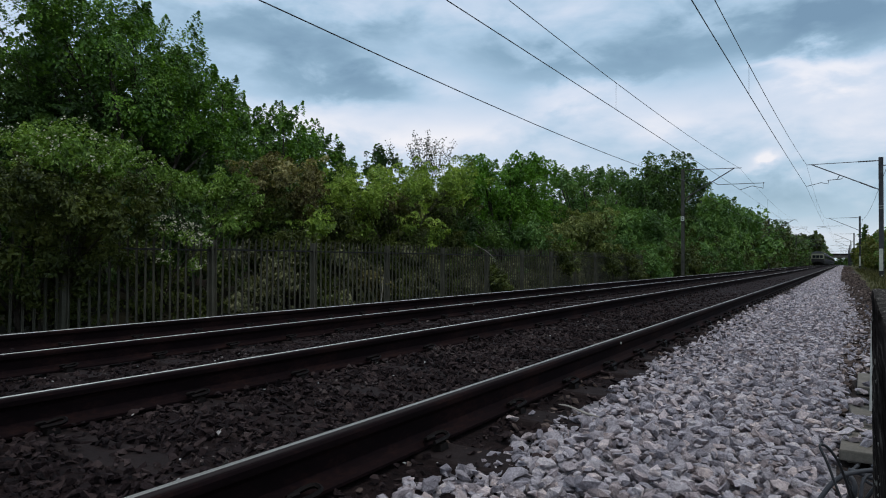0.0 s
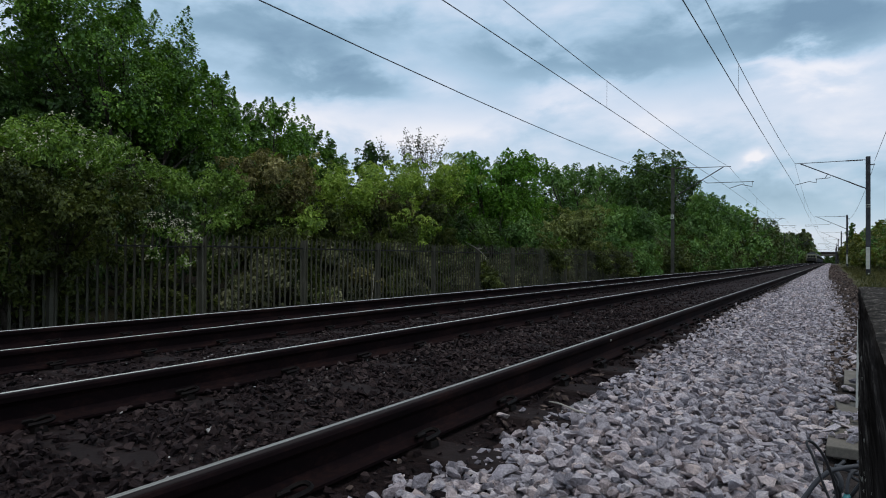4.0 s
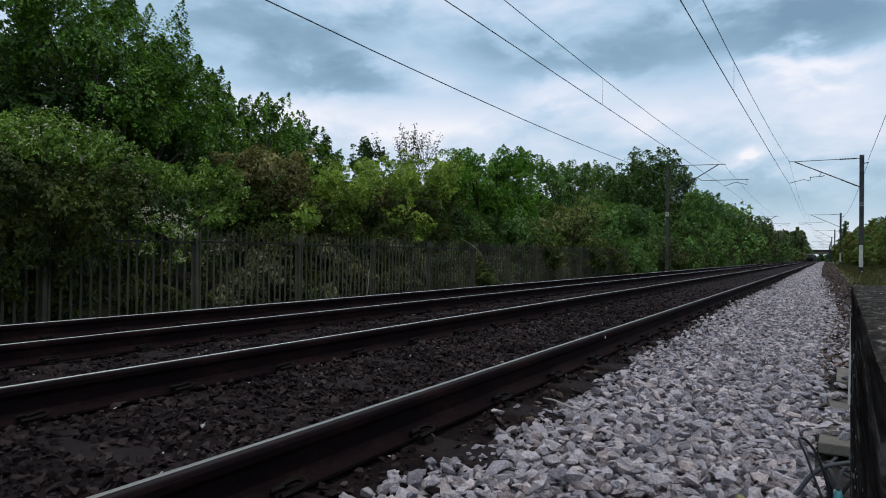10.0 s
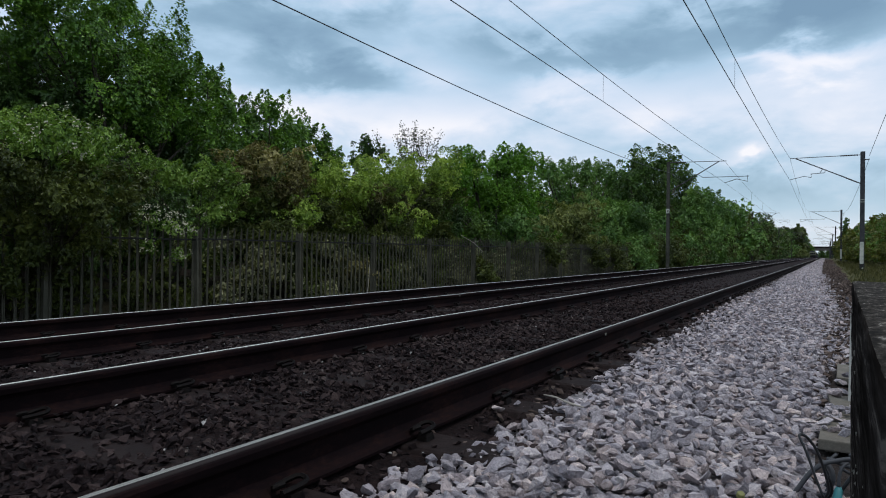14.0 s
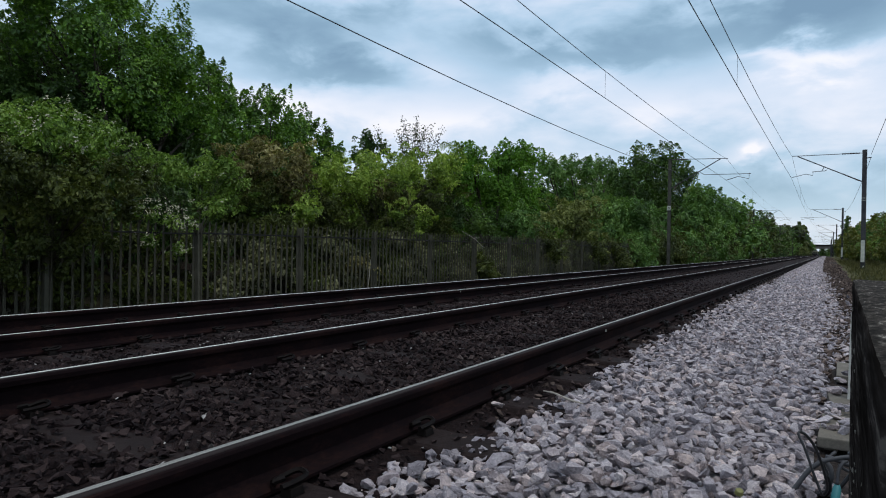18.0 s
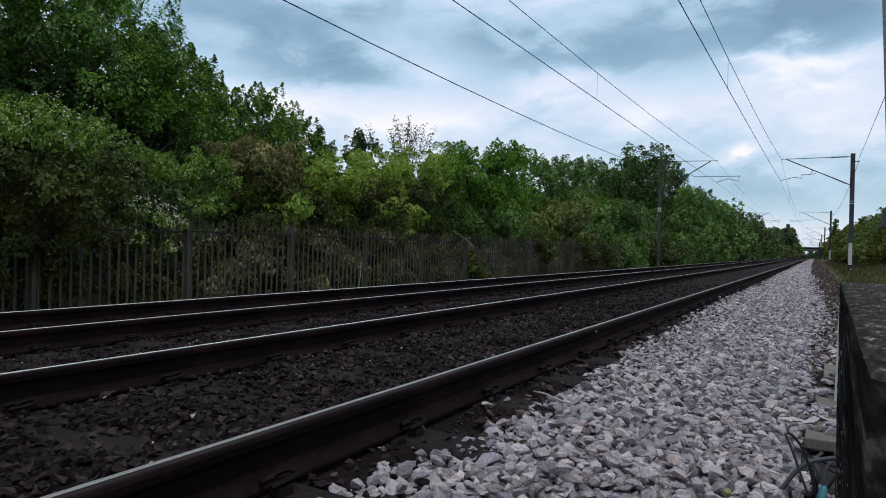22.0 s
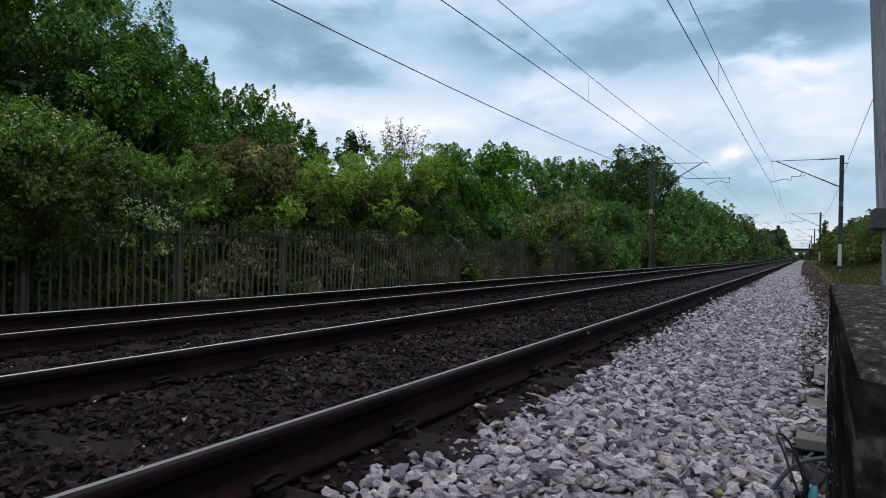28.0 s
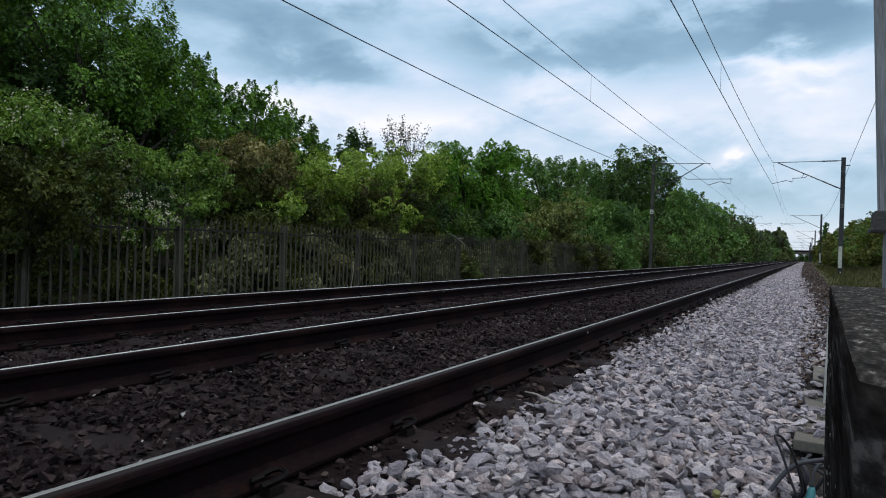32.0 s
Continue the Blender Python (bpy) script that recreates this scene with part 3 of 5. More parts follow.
def sleeper_mesh():
    bm = bmesh.new()
    prism(bm, [(-0.14, -0.2), (0.14, -0.2), (0.125, -0.03), (0.105, 0.0), (-0.105, 0.0), (-0.125, -0.03)], -1.25, 1.25)
    bmesh.ops.bevel(bm, geom=[e for e in bm.edges if e.calc_length() > 2], offset=0.008, segments=1, affect="EDGES")
    bmesh.ops.rotate(bm, verts=bm.verts, matrix=Matrix.Rotation(radians(90), 3, "Z"))
    me = bpy.data.meshes.new("sleeper")
    bm.to_mesh(me)
    bm.free()
    me.materials.append(SLEEPER)
    return me


def build_sleepers():
    clip, body = clip_mesh(), sleeper_mesh()
    tilt = math.degrees(math.atan2(0.031, 1.505))
    for xa, xb, za, zb, lean, phase, near in ((-1.475, -2.98, 0.165, 0.165, 0, 0.0, 45), (-4.88, -6.385, 0.089, 0.058, -tilt, 0.3, 36)):
        for k in range(-14, 75):
            y = FIRST + phase + SPACING * k
            s = new("sleeper", body)
            s.matrix_world = pose((xa + xb) / 2, y, (za + zb) / 2 - 0.168, 0, lean, 0) @ pose(0, 0, 0, 0, 0, rng.uniform(-0.4, 0.4))
            tagged(s, "dirt-stained concrete sleeper bedded in dark ballast", "sleeper", "sleepers of the track")
            if y < near and k > -5:
                for off in (-0.7525, 0.7525):
                    for side in (-1, 1):
                        shared("rail_clip", clip, s, pose(off + side * 0.062, 0, 0.006, 0, 0, 0 if side > 0 else 180))
    # sleepers too far off to count
    bm = bmesh.new()
    for x, z in ((-2.228, 0.0), (-5.63, -0.095)):
        for k in range(75, 330):
            box(bm, (2.5, 0.25, 0.2), (x + bend(FIRST + SPACING * k)[0], FIRST + SPACING * k, z - 0.1 + bend(FIRST + SPACING * k)[1]))
    tagged(part("far_sleepers", bm, SLEEPER), "distant concrete sleepers in the track", "sleeper", kind="stuff")


build_sleepers()


def scatter(x0, x1, y0, y1, per_m2, height, spread):
    """Stone places in a strip whose edges and height are functions of y and x."""
    n = int(per_m2 * (y1 - y0) * 1.0 * max(x1(y) - x0(y) for y in (y0, (y0 + y1) / 2, y1)))
    y = rng.uniform(y0, y1, n)
    lo, hi = np.array([x0(v) for v in y]), np.array([x1(v) for v in y])
    x = lo + (hi - lo) * rng.uniform(0, 1, n)
    return np.stack([x, y, height(x) + rng.normal(0, spread, n)], 1)


def surface(x):
    xs = [s[0] if s[0] is not None else -0.05 for s in STATIONS]
    return np.interp(x, xs, [s[1] for s in STATIONS])


def off_rails(c, margin=0.09):
    keep = np.ones(len(c), bool)
    for x, _ in RAILS:
        keep &= np.abs(c[:, 0] - x) > margin
    return c[keep]


def clear_of_lids(c):
    c = c[~((c[:, 0] > 0.0) & (c[:, 0] < 0.5) & (c[:, 1] > 2.55) & (c[:, 1] <= 2.75))]
    return c[~((c[:, 0] > -0.05) & (c[:, 1] > 2.7) & (c[:, 1] < 5.4) & ((c[:, 1] < 3.32) | ((c[:, 0] > 0.02) & (c[:, 1] > 3.45))))]


def ragged(base, amount, pitch):
    return lambda y: base + amount * noise.noise((y * pitch, base * 3, 0.3)) + amount * 0.5 * noise.noise((y * pitch * 3.1, base * 5, 1.3))


def build_ballast():
    shore = [(-4, -1.22), (1.5, -1.31), (2.1, -1.22), (2.6, -1.13), (3.3, -1.15), (4.5, -1.2), (6, -1.28), (9.4, -1.33), (48, -1.34)]
    tear = ragged(0.0, 0.09, 1.6)
    left = lambda y: lerp(y, shore) + tear(y)
    right = lambda y: fresh_edge(y) + 0.05 * noise.noise((y * 2.0, 0, 5))
    top = lambda x: np.interp(x, [-1.35, -1.15, -0.9, -0.3, 0.1], [-0.02, 0.0, 0.02, 0.0, -0.05])
    a = np.concatenate([scatter(left, right, -4, 0.9, 300, lambda x: top(x) - 0.025, 0.012), scatter(left, right, 0.9, 7, 1150, lambda x: top(x) - 0.025, 0.018), scatter(left, right, 7, 16, 760, lambda x: top(x) - 0.02, 0.018), scatter(left, right, 16, 48, 300, lambda x: top(x) - 0.02, 0.012), scatter(left, right, 48, 88, 60, lambda x: top(x) - 0.02, 0.012), scatter(left, right, 88, 175, 26, lambda x: top(x) - 0.04, 0.012)])
    a[:, 0] += [bend(v)[0] for v in a[:, 1]]
    a[:, 2] += [bend(v)[1] for v in a[:, 1]]
    n = 2600
    y = rng.uniform(2.0, 30, n)
    a = np.concatenate([a, np.stack([np.array([fresh_edge(v) for v in y]) + rng.exponential(1.0, n) * np.interp(y, [2, 9, 14, 30], [0.16, 0.14, 0.06, 0.05]), y, np.full(n, -0.055) + rng.normal(0, 0.012, n)], 1)])
    m = 5
    stray = np.stack([rng.uniform(-1.38, -1.15, m), rng.uniform(1.2, 9, m), np.full(m, 0.012)], 1)
    a = np.concatenate([a, stray])
    a = clear_of_lids(a)
    # stones that have rolled on to the lids
    lay = np.stack([rng.uniform(-0.05, 0.16, 60), rng.choice([3.2, 3.3, 3.4, 3.5, 3.62, 4.0, 4.4, 4.75], 60) + rng.normal(0, 0.06, 60), np.full(60, 0.012)], 1)
    lay[:, 0] -= 0.06 * (lay[:, 1] < 3.45)
    a = np.concatenate([a, lay])
    far = np.clip((a[:, 1] - 8) / 30, 0, 1)
    tagged(gravel("fresh_ballast", a, np.where(rng.uniform(size=len(a)) < 0.45, rng.uniform(0.011, 0.024, len(a)), rng.uniform(0.02, 0.038, len(a))) * (1 + 0.5 * far + 1.1 * (a[:, 1] > 48) + 1.3 * (a[:, 1] > 88)), FRESH, 0.72, 5.0), "pale grey fresh limestone ballast heaped beside the rail", "ballast", kind="stuff")
    b = []
    for x0, x1, y1, per in ((-1.40, -0.95, 9, 420), (-2.9, -1.55, 5.5, 420), (-2.9, -1.55, 10, 560), (-2.9, -1.55, 30, 210), (-4.8, -3.06, 11, 330), (-4.8, -3.06, 36, 110), (-6.3, -4.95, 14, 90)):
        b.append(scatter(lambda y, v=x0: v, lambda y, v=x1: v, 0.5, y1, per, lambda x: surface(x) + 0.012, 0.013))
    b.append(scatter(lambda y: -4.8, lambda y: -1.2, -4, 0.5, 60, lambda x: surface(x) + 0.012, 0.013))
    b.append(scatter(lambda y: 0.0, lambda y: 0.45, 2.55, 2.86, 240, lambda x: surface(x) - 0.02, 0.013))
    b = off_rails(np.concatenate(b))
    beds = ((b[:, 1] - FIRST) / SPACING) % 1.0
    on = ((beds < 0.16) | (beds > 0.84)) & (b[:, 0] > -3.45)
    bare = np.sin(b[:, 0] * 4.1 + np.floor((b[:, 1] - FIRST) / SPACING + 0.5) * 2.3) > -0.2
    b = b[~on | (rng.uniform(size=len(b)) < np.where(bare, 0.4, 0.85))]
    tagged(gravel("old_ballast", b, np.where(rng.uniform(size=len(b)) < 0.5, rng.uniform(0.008, 0.018, len(b)), rng.uniform(0.016, 0.03, len(b))), OLD, 0.8, 0.0, WORN_STONES), "dark oily old ballast between the rails", "ballast", kind="stuff")
    n = 170
    p = np.stack([rng.uniform(-4.7, -1.2, n), 0.9 + rng.gamma(2.0, 3.2, n), np.zeros(n)], 1)
    p[:, 2] = surface(p[:, 0]) + 0.03
    p = off_rails(p)
    tagged(gravel("pale_chips", p, rng.uniform(0.004, 0.012, len(p)), PALE, 0.6), "pale stone chips strewn on the dark ballast", "chips", kind="stuff")
    edge = ragged(0.62, 0.25, 0.5)
    c = np.concatenate([scatter(lambda y: 0.0, edge, -4, 1.6, 240, lambda x: surface(x) + 0.01, 0.014), scatter(right, edge, 1.6, 9, 420, lambda x: surface(x) + 0.01, 0.014), scatter(lambda y: fresh_edge(y) - 0.03, edge, 9, 24, 260, lambda x: surface(x) + 0.01, 0.014),
                        scatter(lambda y: fresh_edge(y) - 0.03, edge, 24, 55, 110, lambda x: surface(x) + 0.01, 0.014), scatter(lambda y: fresh_edge(y) - 0.03, edge, 55, 130, 30, lambda x: surface(x) - 0.03, 0.014)])
    c = clear_of_lids(c)
    m = 200
    grime = np.stack([rng.uniform(-1.4, -1.08, m), rng.uniform(0.8, 22, m), np.full(m, -0.012)], 1)
    c = np.concatenate([c, grime])
    tagged(gravel("cess_gravel", c, rng.uniform(0.014, 0.036, len(c)) * (1 + 1.2 * np.clip((c[:, 1] - 30) / 40, 0, 1)), BROWN), "mixed brown gravel along the cess", "gravel", kind="stuff")


build_ballast()

# ---- palisade fence ----
FENCE_X, BAY = -10.8, 2.88


def pale_mesh():
    """A corrugated steel pale with a splayed, pointed head."""
    w, d = 0.0245, 0.016
    section = [(-w, d), (-w * 0.55, 0), (0, d * 0.8), (w * 0.55, 0), (w, d)]
    rows = [(-1.0, 1.0, 0.0), (0.78, 1.0, 0.0), (0.82, 1.0, 0.004), (0.92, 0.7, 0.02), (0.98, 0.12, 0.03)]
    verts, faces, n = [], [], len(section)
    for back in (0.0, -0.004):
        for z, s, lean in rows:
            verts += [(lean + y + back, x * s, z) for x, y in section]
    for layer in (0, 1):
        for r in range(len(rows) - 1):
            for k in range(n - 1):
                a = layer * n * len(rows) + r * n + k
                f = (a, a + 1, a + n + 1, a + n)
                faces.append(f if layer == 0 else f[::-1])
    me = bpy.data.meshes.new("pale")
    me.from_pydata(verts, [], faces)
    me.materials.append(PALISADE)
    return me


def build_fence():
    base = 0.20
    fence = empty("palisade_fence", pose(FENCE_X, 0, base), "weathered grey steel palisade fence with splayed pointed pales", "fence")
    bm = bmesh.new()
    prism(bm, [(-0.05, -0.05), (0.05, -0.05), (0.05, -0.042), (0.005, -0.038), (0.005, 0.038), (0.05, 0.042), (0.05, 0.05), (-0.05, 0.05), (-0.05, 0.042), (-0.005, 0.038), (-0.005, -0.038), (-0.05, -0.042)], -1.1, 0.93)
    bmesh.ops.rotate(bm, verts=bm.verts, matrix=Matrix.Rotation(radians(90), 3, "X"))
    post = bpy.data.meshes.new("post")
    bm.to_mesh(post)
    bm.free()
    post.materials.append(PALISADE)
    bm = bmesh.new()
    prism(bm, [(-0.02, -0.016), (0.02, -0.016), (0.02, -0.011), (-0.015, -0.011), (-0.015, 0.016), (-0.02, 0.016)], 0, BAY - 0.02)
    bar = bpy.data.meshes.new("rail_bar")
    bm.to_mesh(bar)
    bm.free()
    bar.materials.append(BAR)
    pale = pale_mesh()
    start = 8.27 - 3 * BAY
    for b in range(0, 15):
        y = start + b * BAY
        sag = rng.uniform(-0.015, 0.015)
        shared("post", post, fence, pose(0.015, y, sag, rng.uniform(-0.6, 0.6), rng.uniform(-0.5, 0.5), 0))
        if b == 14:
            break
        for z in (0.735, -0.62):
            shared("rail_bar", bar, fence, pose(0.03, y + 0.01, z + sag))
        for k in range(17):
            shared("pale", pale, fence, pose(-0.025, y + 0.09 + k * (BAY - 0.02) / 17, rng.uniform(-0.012, 0.012) + sag, rng.uniform(-0.7, 0.7), rng.uniform(-0.6, 0.6), 0))


build_fence()

# ---- overhead line ----


def mast(name, m, height, foot, label, plate, mat=STEEL, slim=1.0):
    """A rolled steel mast on its concrete foot."""
    ob = empty(name, m, label, "mast", "overhead line masts")
    bm = bmesh.new()
    w, d, t = 0.115 * slim, 0.10, 0.012
    prism(bm, [(-w, -d), (w, -d), (w, -d + t), (t / 2, -d + t), (t / 2, d - t), (w, d - t), (w, d), (-w, d), (-w, d - t), (-t / 2, d - t), (-t / 2, -d + t), (-w, -d + t)], foot, height)
    bmesh.ops.rotate(bm, verts=bm.verts, matrix=Matrix.Rotation(radians(90), 3, "X"))
    part("column", bm, mat, ob)
    part("foundation", box(bmesh.new(), (0.5, 0.5, 0.4), (0, 0, foot + 0.06), 0.03), LID, ob, "concrete foundation block")
    if plate:
        part("number_plate", box(bmesh.new(), (0.2, 0.012, 0.28), (0, -0.115, plate), 0.004), WHITE, ob, "small white number plate")
        for k in range(2):
            part("number_bar", box(bmesh.new(), (0.11, 0.006, 0.05), (0, -0.126, plate + 0.05 - 0.1 * k)), BLACK, ob)
    return ob


def arm(ob, tie, strut, tubes, insulators):
    """The cantilever: a top tie, a raking strut and the steady arm under them."""
    part("top_tie", tube(bmesh.new(), tie, 0.022, 6), ARM, ob)
    part("strut", tube(bmesh.new(), strut, 0.032, 7), ARM, ob)
    for t in tubes:
        part("steady_arm", tube(bmesh.new(), t, 0.02, 6), ARM, ob)
    for a, b in insulators:
        a, b = Vector(a), Vector(b)
        bm = bmesh.new()
        steps = 12
        tube(bm, [a.lerp(b, k / steps) for k in range(steps + 1)], [0.03 if k % 2 else 0.042 for k in range(steps + 1)], 8)
        part("insulator", bm, INSULATOR, ob, "dark ribbed insulator")


def right_mast(x, y, scale_top=6.78, detail=True, push=False):
    ob = mast("overhead_mast", pose(x, y, 0), scale_top, -0.5 + bend(y)[1], "dark steel overhead line mast with a cantilever arm", 0)
    arm(ob, [(-0.08, 0, 6.6), (-3.7, 0, 6.62)], [(-0.1, 0, 4.94), (-3.42, 0, 6.6)],
        [[(-1.75, 0, 5.76), (-2.0, 0, 5.56), (-4.85, 0, 5.53)], [(-4.72, 0, 5.56), (-4.72, 0, 5.26), (-4.1, 0, 5.42), (-3.3, 0, 5.26)]] if push else
        [[(-1.85, 0, 5.72), (-1.95, 0, 5.65), (-2.62, 0, 5.62)], [(-2.58, 0, 5.64), (-2.58, 0, 5.4), (-2.95, 0, 5.5), (-3.7, 0, 5.32)], [(-2.0, 0, 5.9), (-2.12, 0, 5.66)]],
        [((-0.25, 0, 6.6), (-1.1, 0, 6.605)), ((-0.25, 0, 5.0), (-1.05, 0, 5.42))])
    part("wire_bracket", tube(bmesh.new(), [(0.1, 0, 6.3), (0.34, 0, 6.32)], 0.03, 6), ARM, ob)
    if detail:
        part("white_panel", box(bmesh.new(), (0.19, 0.02, 1.27), (-0.02, -0.12, 0.9), 0.005), WHITE, ob, "white painted panel on the mast")
        part("danger_plate", box(bmesh.new(), (0.17, 0.02, 0.42), (-0.02, -0.115, 0.02), 0.005), BLACK, ob, "black plate with a pale spot")
        part("plate_spot", box(bmesh.new(), (0.07, 0.008, 0.09), (0.02, -0.13, 0.0), 0.003), WHITE, ob)
        for z in (3.85, 3.98):
            part("mast_band", box(bmesh.new(), (0.245, 0.215, 0.025), (0, 0, z)), WHITE, ob)
    return ob


def left_mast(x, y):
    ob = mast("overhead_mast", pose(x, y, 0), 6.6, -0.9 + bend(y)[1], "brown-grey steel overhead line mast against the trees", 3.45, BROWN_STEEL, 0.8)
    arm(ob, [(0.1, 0, 6.55), (3.4, 0, 6.44)], [(0.1, 0, 4.72), (2.98, 0, 6.44)],
        [[(1.75, 0, 5.7), (2.06, 0, 5.5), (4.68, 0, 5.45)], [(4.58, 0, 5.5), (4.58, 0, 5.14), (3.98, 0, 5.31), (3.3, 0, 5.1)]],
        [((0.25, 0, 6.545), (1.05, 0, 6.52)), ((0.25, 0, 4.8), (0.85, 0, 5.17))])
    return ob


MAST_Y = [44, 99, 155, 210, 265, 320, 375]
right_mast(1.67, MAST_Y[0])
for k, (y, x) in enumerate(zip(MAST_Y[1:], (1.45, 1.25, 0.95, 0.8, 0.7, 0.6))):
    right_mast(x, y, detail=y < 160, push=k % 2 == 0)
left_mast(-8.76, 42)
for y in MAST_Y[1:]:
    left_mast(-9.1, y - 1)


def span(bm, x0, x1, y0, y1, z0, z1, dip, r, steps=14):
    tube(bm, [(x0 + (x1 - x0) * k / steps, y0 + (y1 - y0) * k / steps, z0 + (z1 - z0) * k / steps - dip * 4 * (k / steps) * (1 - k / steps)) for k in range(steps + 1)], r, 5, False)


def build_wires():
    for name, x0, x1, zc, zk, dip_c, dip_k, what in (("near", -2.3, -2.04, 5.3, 6.65, 0.16, 0.75, "nearer"), ("far", -5.75, -5.45, 5.12, 6.42, 0.0, 0.53, "farther")):
        ys = [-18] + MAST_Y if name == "near" else [-8, 42] + [y - 1 for y in MAST_Y[1:]]
        drops = []
        line = empty("overhead_wires", pose(0, 0, 0), "thin contact and carrier wires over the " + what + " track", "overhead wire", "overhead wires")
        for i in range(len(ys) - 1):
            a, b = (x0, x1) if i % 2 == 0 else (x1, x0)
            for wire, zz, dip, r in (("contact_wire", zc, dip_c, 0.010), ("carrier_wire", zk, dip_k, 0.009)):
                bm = bmesh.new()
                span(bm, a, b, ys[i], ys[i + 1], zz, zz, dip, r if i == 0 else 0.007)
                part(wire, bm, WIRE, line)
            for u in ((0.585 if name == "near" else 0.52,) if i == 0 else (0.3, 0.5, 0.7)):
                q = 4 * u * (1 - u)
                drops.append((a + (b - a) * u, ys[i] + (ys[i + 1] - ys[i]) * u, zc - dip_c * q, zk - dip_k * q))
        for x, y, z, k in drops:
            part("dropper", tube(bmesh.new(), [(x, y, z), (x, y, k)], 0.004, 4), WIRE, line)
    feeder = empty("feeder_wire", pose(0, 0, 0), "thick dark feeder wire along the line of masts", "overhead wire")
    fy = [-12, 42] + [y - 1 for y in MAST_Y[1:]]
    for i in range(len(fy) - 1):
        bm = bmesh.new()
        span(bm, -8.55 - 0.04 * i, -8.6 - 0.04 * i, fy[i], fy[i + 1], 5.85, 5.85, 0.66, 0.013)
        part("wire_span", bm, WIRE, feeder)
    
    earth = empty("earth_wire", pose(0, 0, 0), "slack dark earth wire behind the masts", "overhead wire")
    ey, ex = [-12] + MAST_Y, (1.98, 1.98, 1.76, 1.56, 1.26, 1.1, 1.0, 0.9)
    for i in range(len(ey) - 1):
        bm = bmesh.new()
        span(bm, ex[i], ex[i + 1], ey[i], ey[i + 1], 6.75 if i == 0 else 6.35, 6.5 if i == 0 else 6.35, 0.0 if i == 0 else 0.6, 0.012)
        part("wire_span", bm, WIRE, earth)


build_wires()

# ---- trees and bushes ----
ABOUT = {
    "sycamore": ("tall leafy tree with dark green foliage behind the fence", "tree"),
    "dark": ("dense dark green tree beside the railway", "tree"),
    "twig": ("slender half-bare tree with small silvery leaves", "tree"),
    "bright": ("fresh bright green leafy tree behind the fence", "tree"),
    "mid": ("mid-green leafy growth beside the railway", "tree"),
    "olive": ("pale olive bush behind the fence", "bush"),
    "leftb": ("dull green bush hanging over the fence", "bush"),
    "elder": ("yellow-green bush with cream blossom behind the fence", "bush"),
    "brown": ("bronze-brown leafy bush behind the fence", "bush"),
    "bramble": ("tangled yellow-green bramble behind the fence", "bush"),
    "right": ("yellow-green bush on the grassy bank", "bush"),
    "thicket": ("dull tangled undergrowth with pale seed heads behind the fence", "bush"),
    "far": ("leafy green lineside tree", "tree"),
}
PLANTS = []
PLANTS.append(("sycamore", [(-17.95, 8.29, 5.99, 1.40), (-16.29, 8.98, 6.13, 1.23), (-17.00, 11.09, 6.26, 1.18), (-16.38, 10.28, 4.74, 1.16), (-17.00, 12.15, 5.88, 0.90), (-17.60, 8.38, 6.91, 0.88), (-16.70, 10.04, 7.13, 0.56), (-17.00, 12.29, 4.79, 0.87), (-16.62, 11.13, 4.13, 0.73), (-17.00, 13.16, 4.32, 0.72), (-17.45, 10.45, 4.17, 0.73)]))
PLANTS.append(("sycamore", [(-19.32, 15.17, 6.59, 0.66), (-18.63, 14.18, 5.11, 0.86), (-19.00, 15.68, 5.83, 0.75), (-19.40, 16.02, 4.66, 0.85), (-18.88, 14.77, 6.95, 0.28), (-19.00, 15.07, 4.38, 0.86), (-19.42, 14.32, 4.31, 0.84)]))
PLANTS.append(("sycamore", [(-20.36, 17.94, 6.02, 0.84), (-19.75, 18.59, 6.40, 0.70), (-20.00, 18.23, 4.91, 1.05), (-20.35, 20.33, 5.74, 0.88)]))
PLANTS.append(("sycamore", [(-21.28, 21.80, 6.19, 0.74), (-20.78, 22.90, 5.64, 0.71), (-21.00, 24.18, 5.05, 0.45), (-21.32, 22.24, 5.05, 0.86), (-20.83, 23.36, 5.16, 0.55)]))
# lower sycamore growth in the dark leaf, which stands in for canopy shade
PLANTS.append(("dark", [(-19.00, 9.70, 5.10, 1.40), (-18.80, 8.40, 4.40, 1.20), (-18.50, 10.90, 4.40, 1.10), (-18.60, 7.40, 5.20, 1.20), (-18.40, 12.20, 4.80, 1.00)]))
PLANTS.append(("dark", [(-21.28, 26.92, 6.20, 0.85), (-20.85, 27.66, 5.90, 0.56), (-21.00, 25.54, 5.30, 0.47), (-21.24, 26.88, 5.33, 0.73)]))
PLANTS.append(("twig", [(-19.42, 28.78, 6.50, 1.30)]))
PLANTS.append(("bright", [(-14.42, 25.88, 4.75, 1.05), (-13.67, 27.93, 5.0, 1.00), (-14.00, 31.53, 5.45, 1.04), (-13.95, 29.60, 5.25, 1.00), (-14.20, 24.50, 4.10, 0.90), (-14.60, 27.95, 3.77, 1.69), (-13.54, 29.68, 3.44, 1.59), (-14.00, 23.39, 3.72, 0.97)]))
PLANTS.append(("mid", [(-16.32, 41.89, 5.85, 1.27), (-15.72, 46.10, 6.50, 1.45), (-16.00, 53.51, 6.90, 1.64), (-16.45, 46.34, 4.78, 1.94), (-15.78, 38.51, 5.80, 0.96), (-16.00, 50.39, 7.15, 1.29), (-16.24, 43.90, 6.60, 1.05)]))
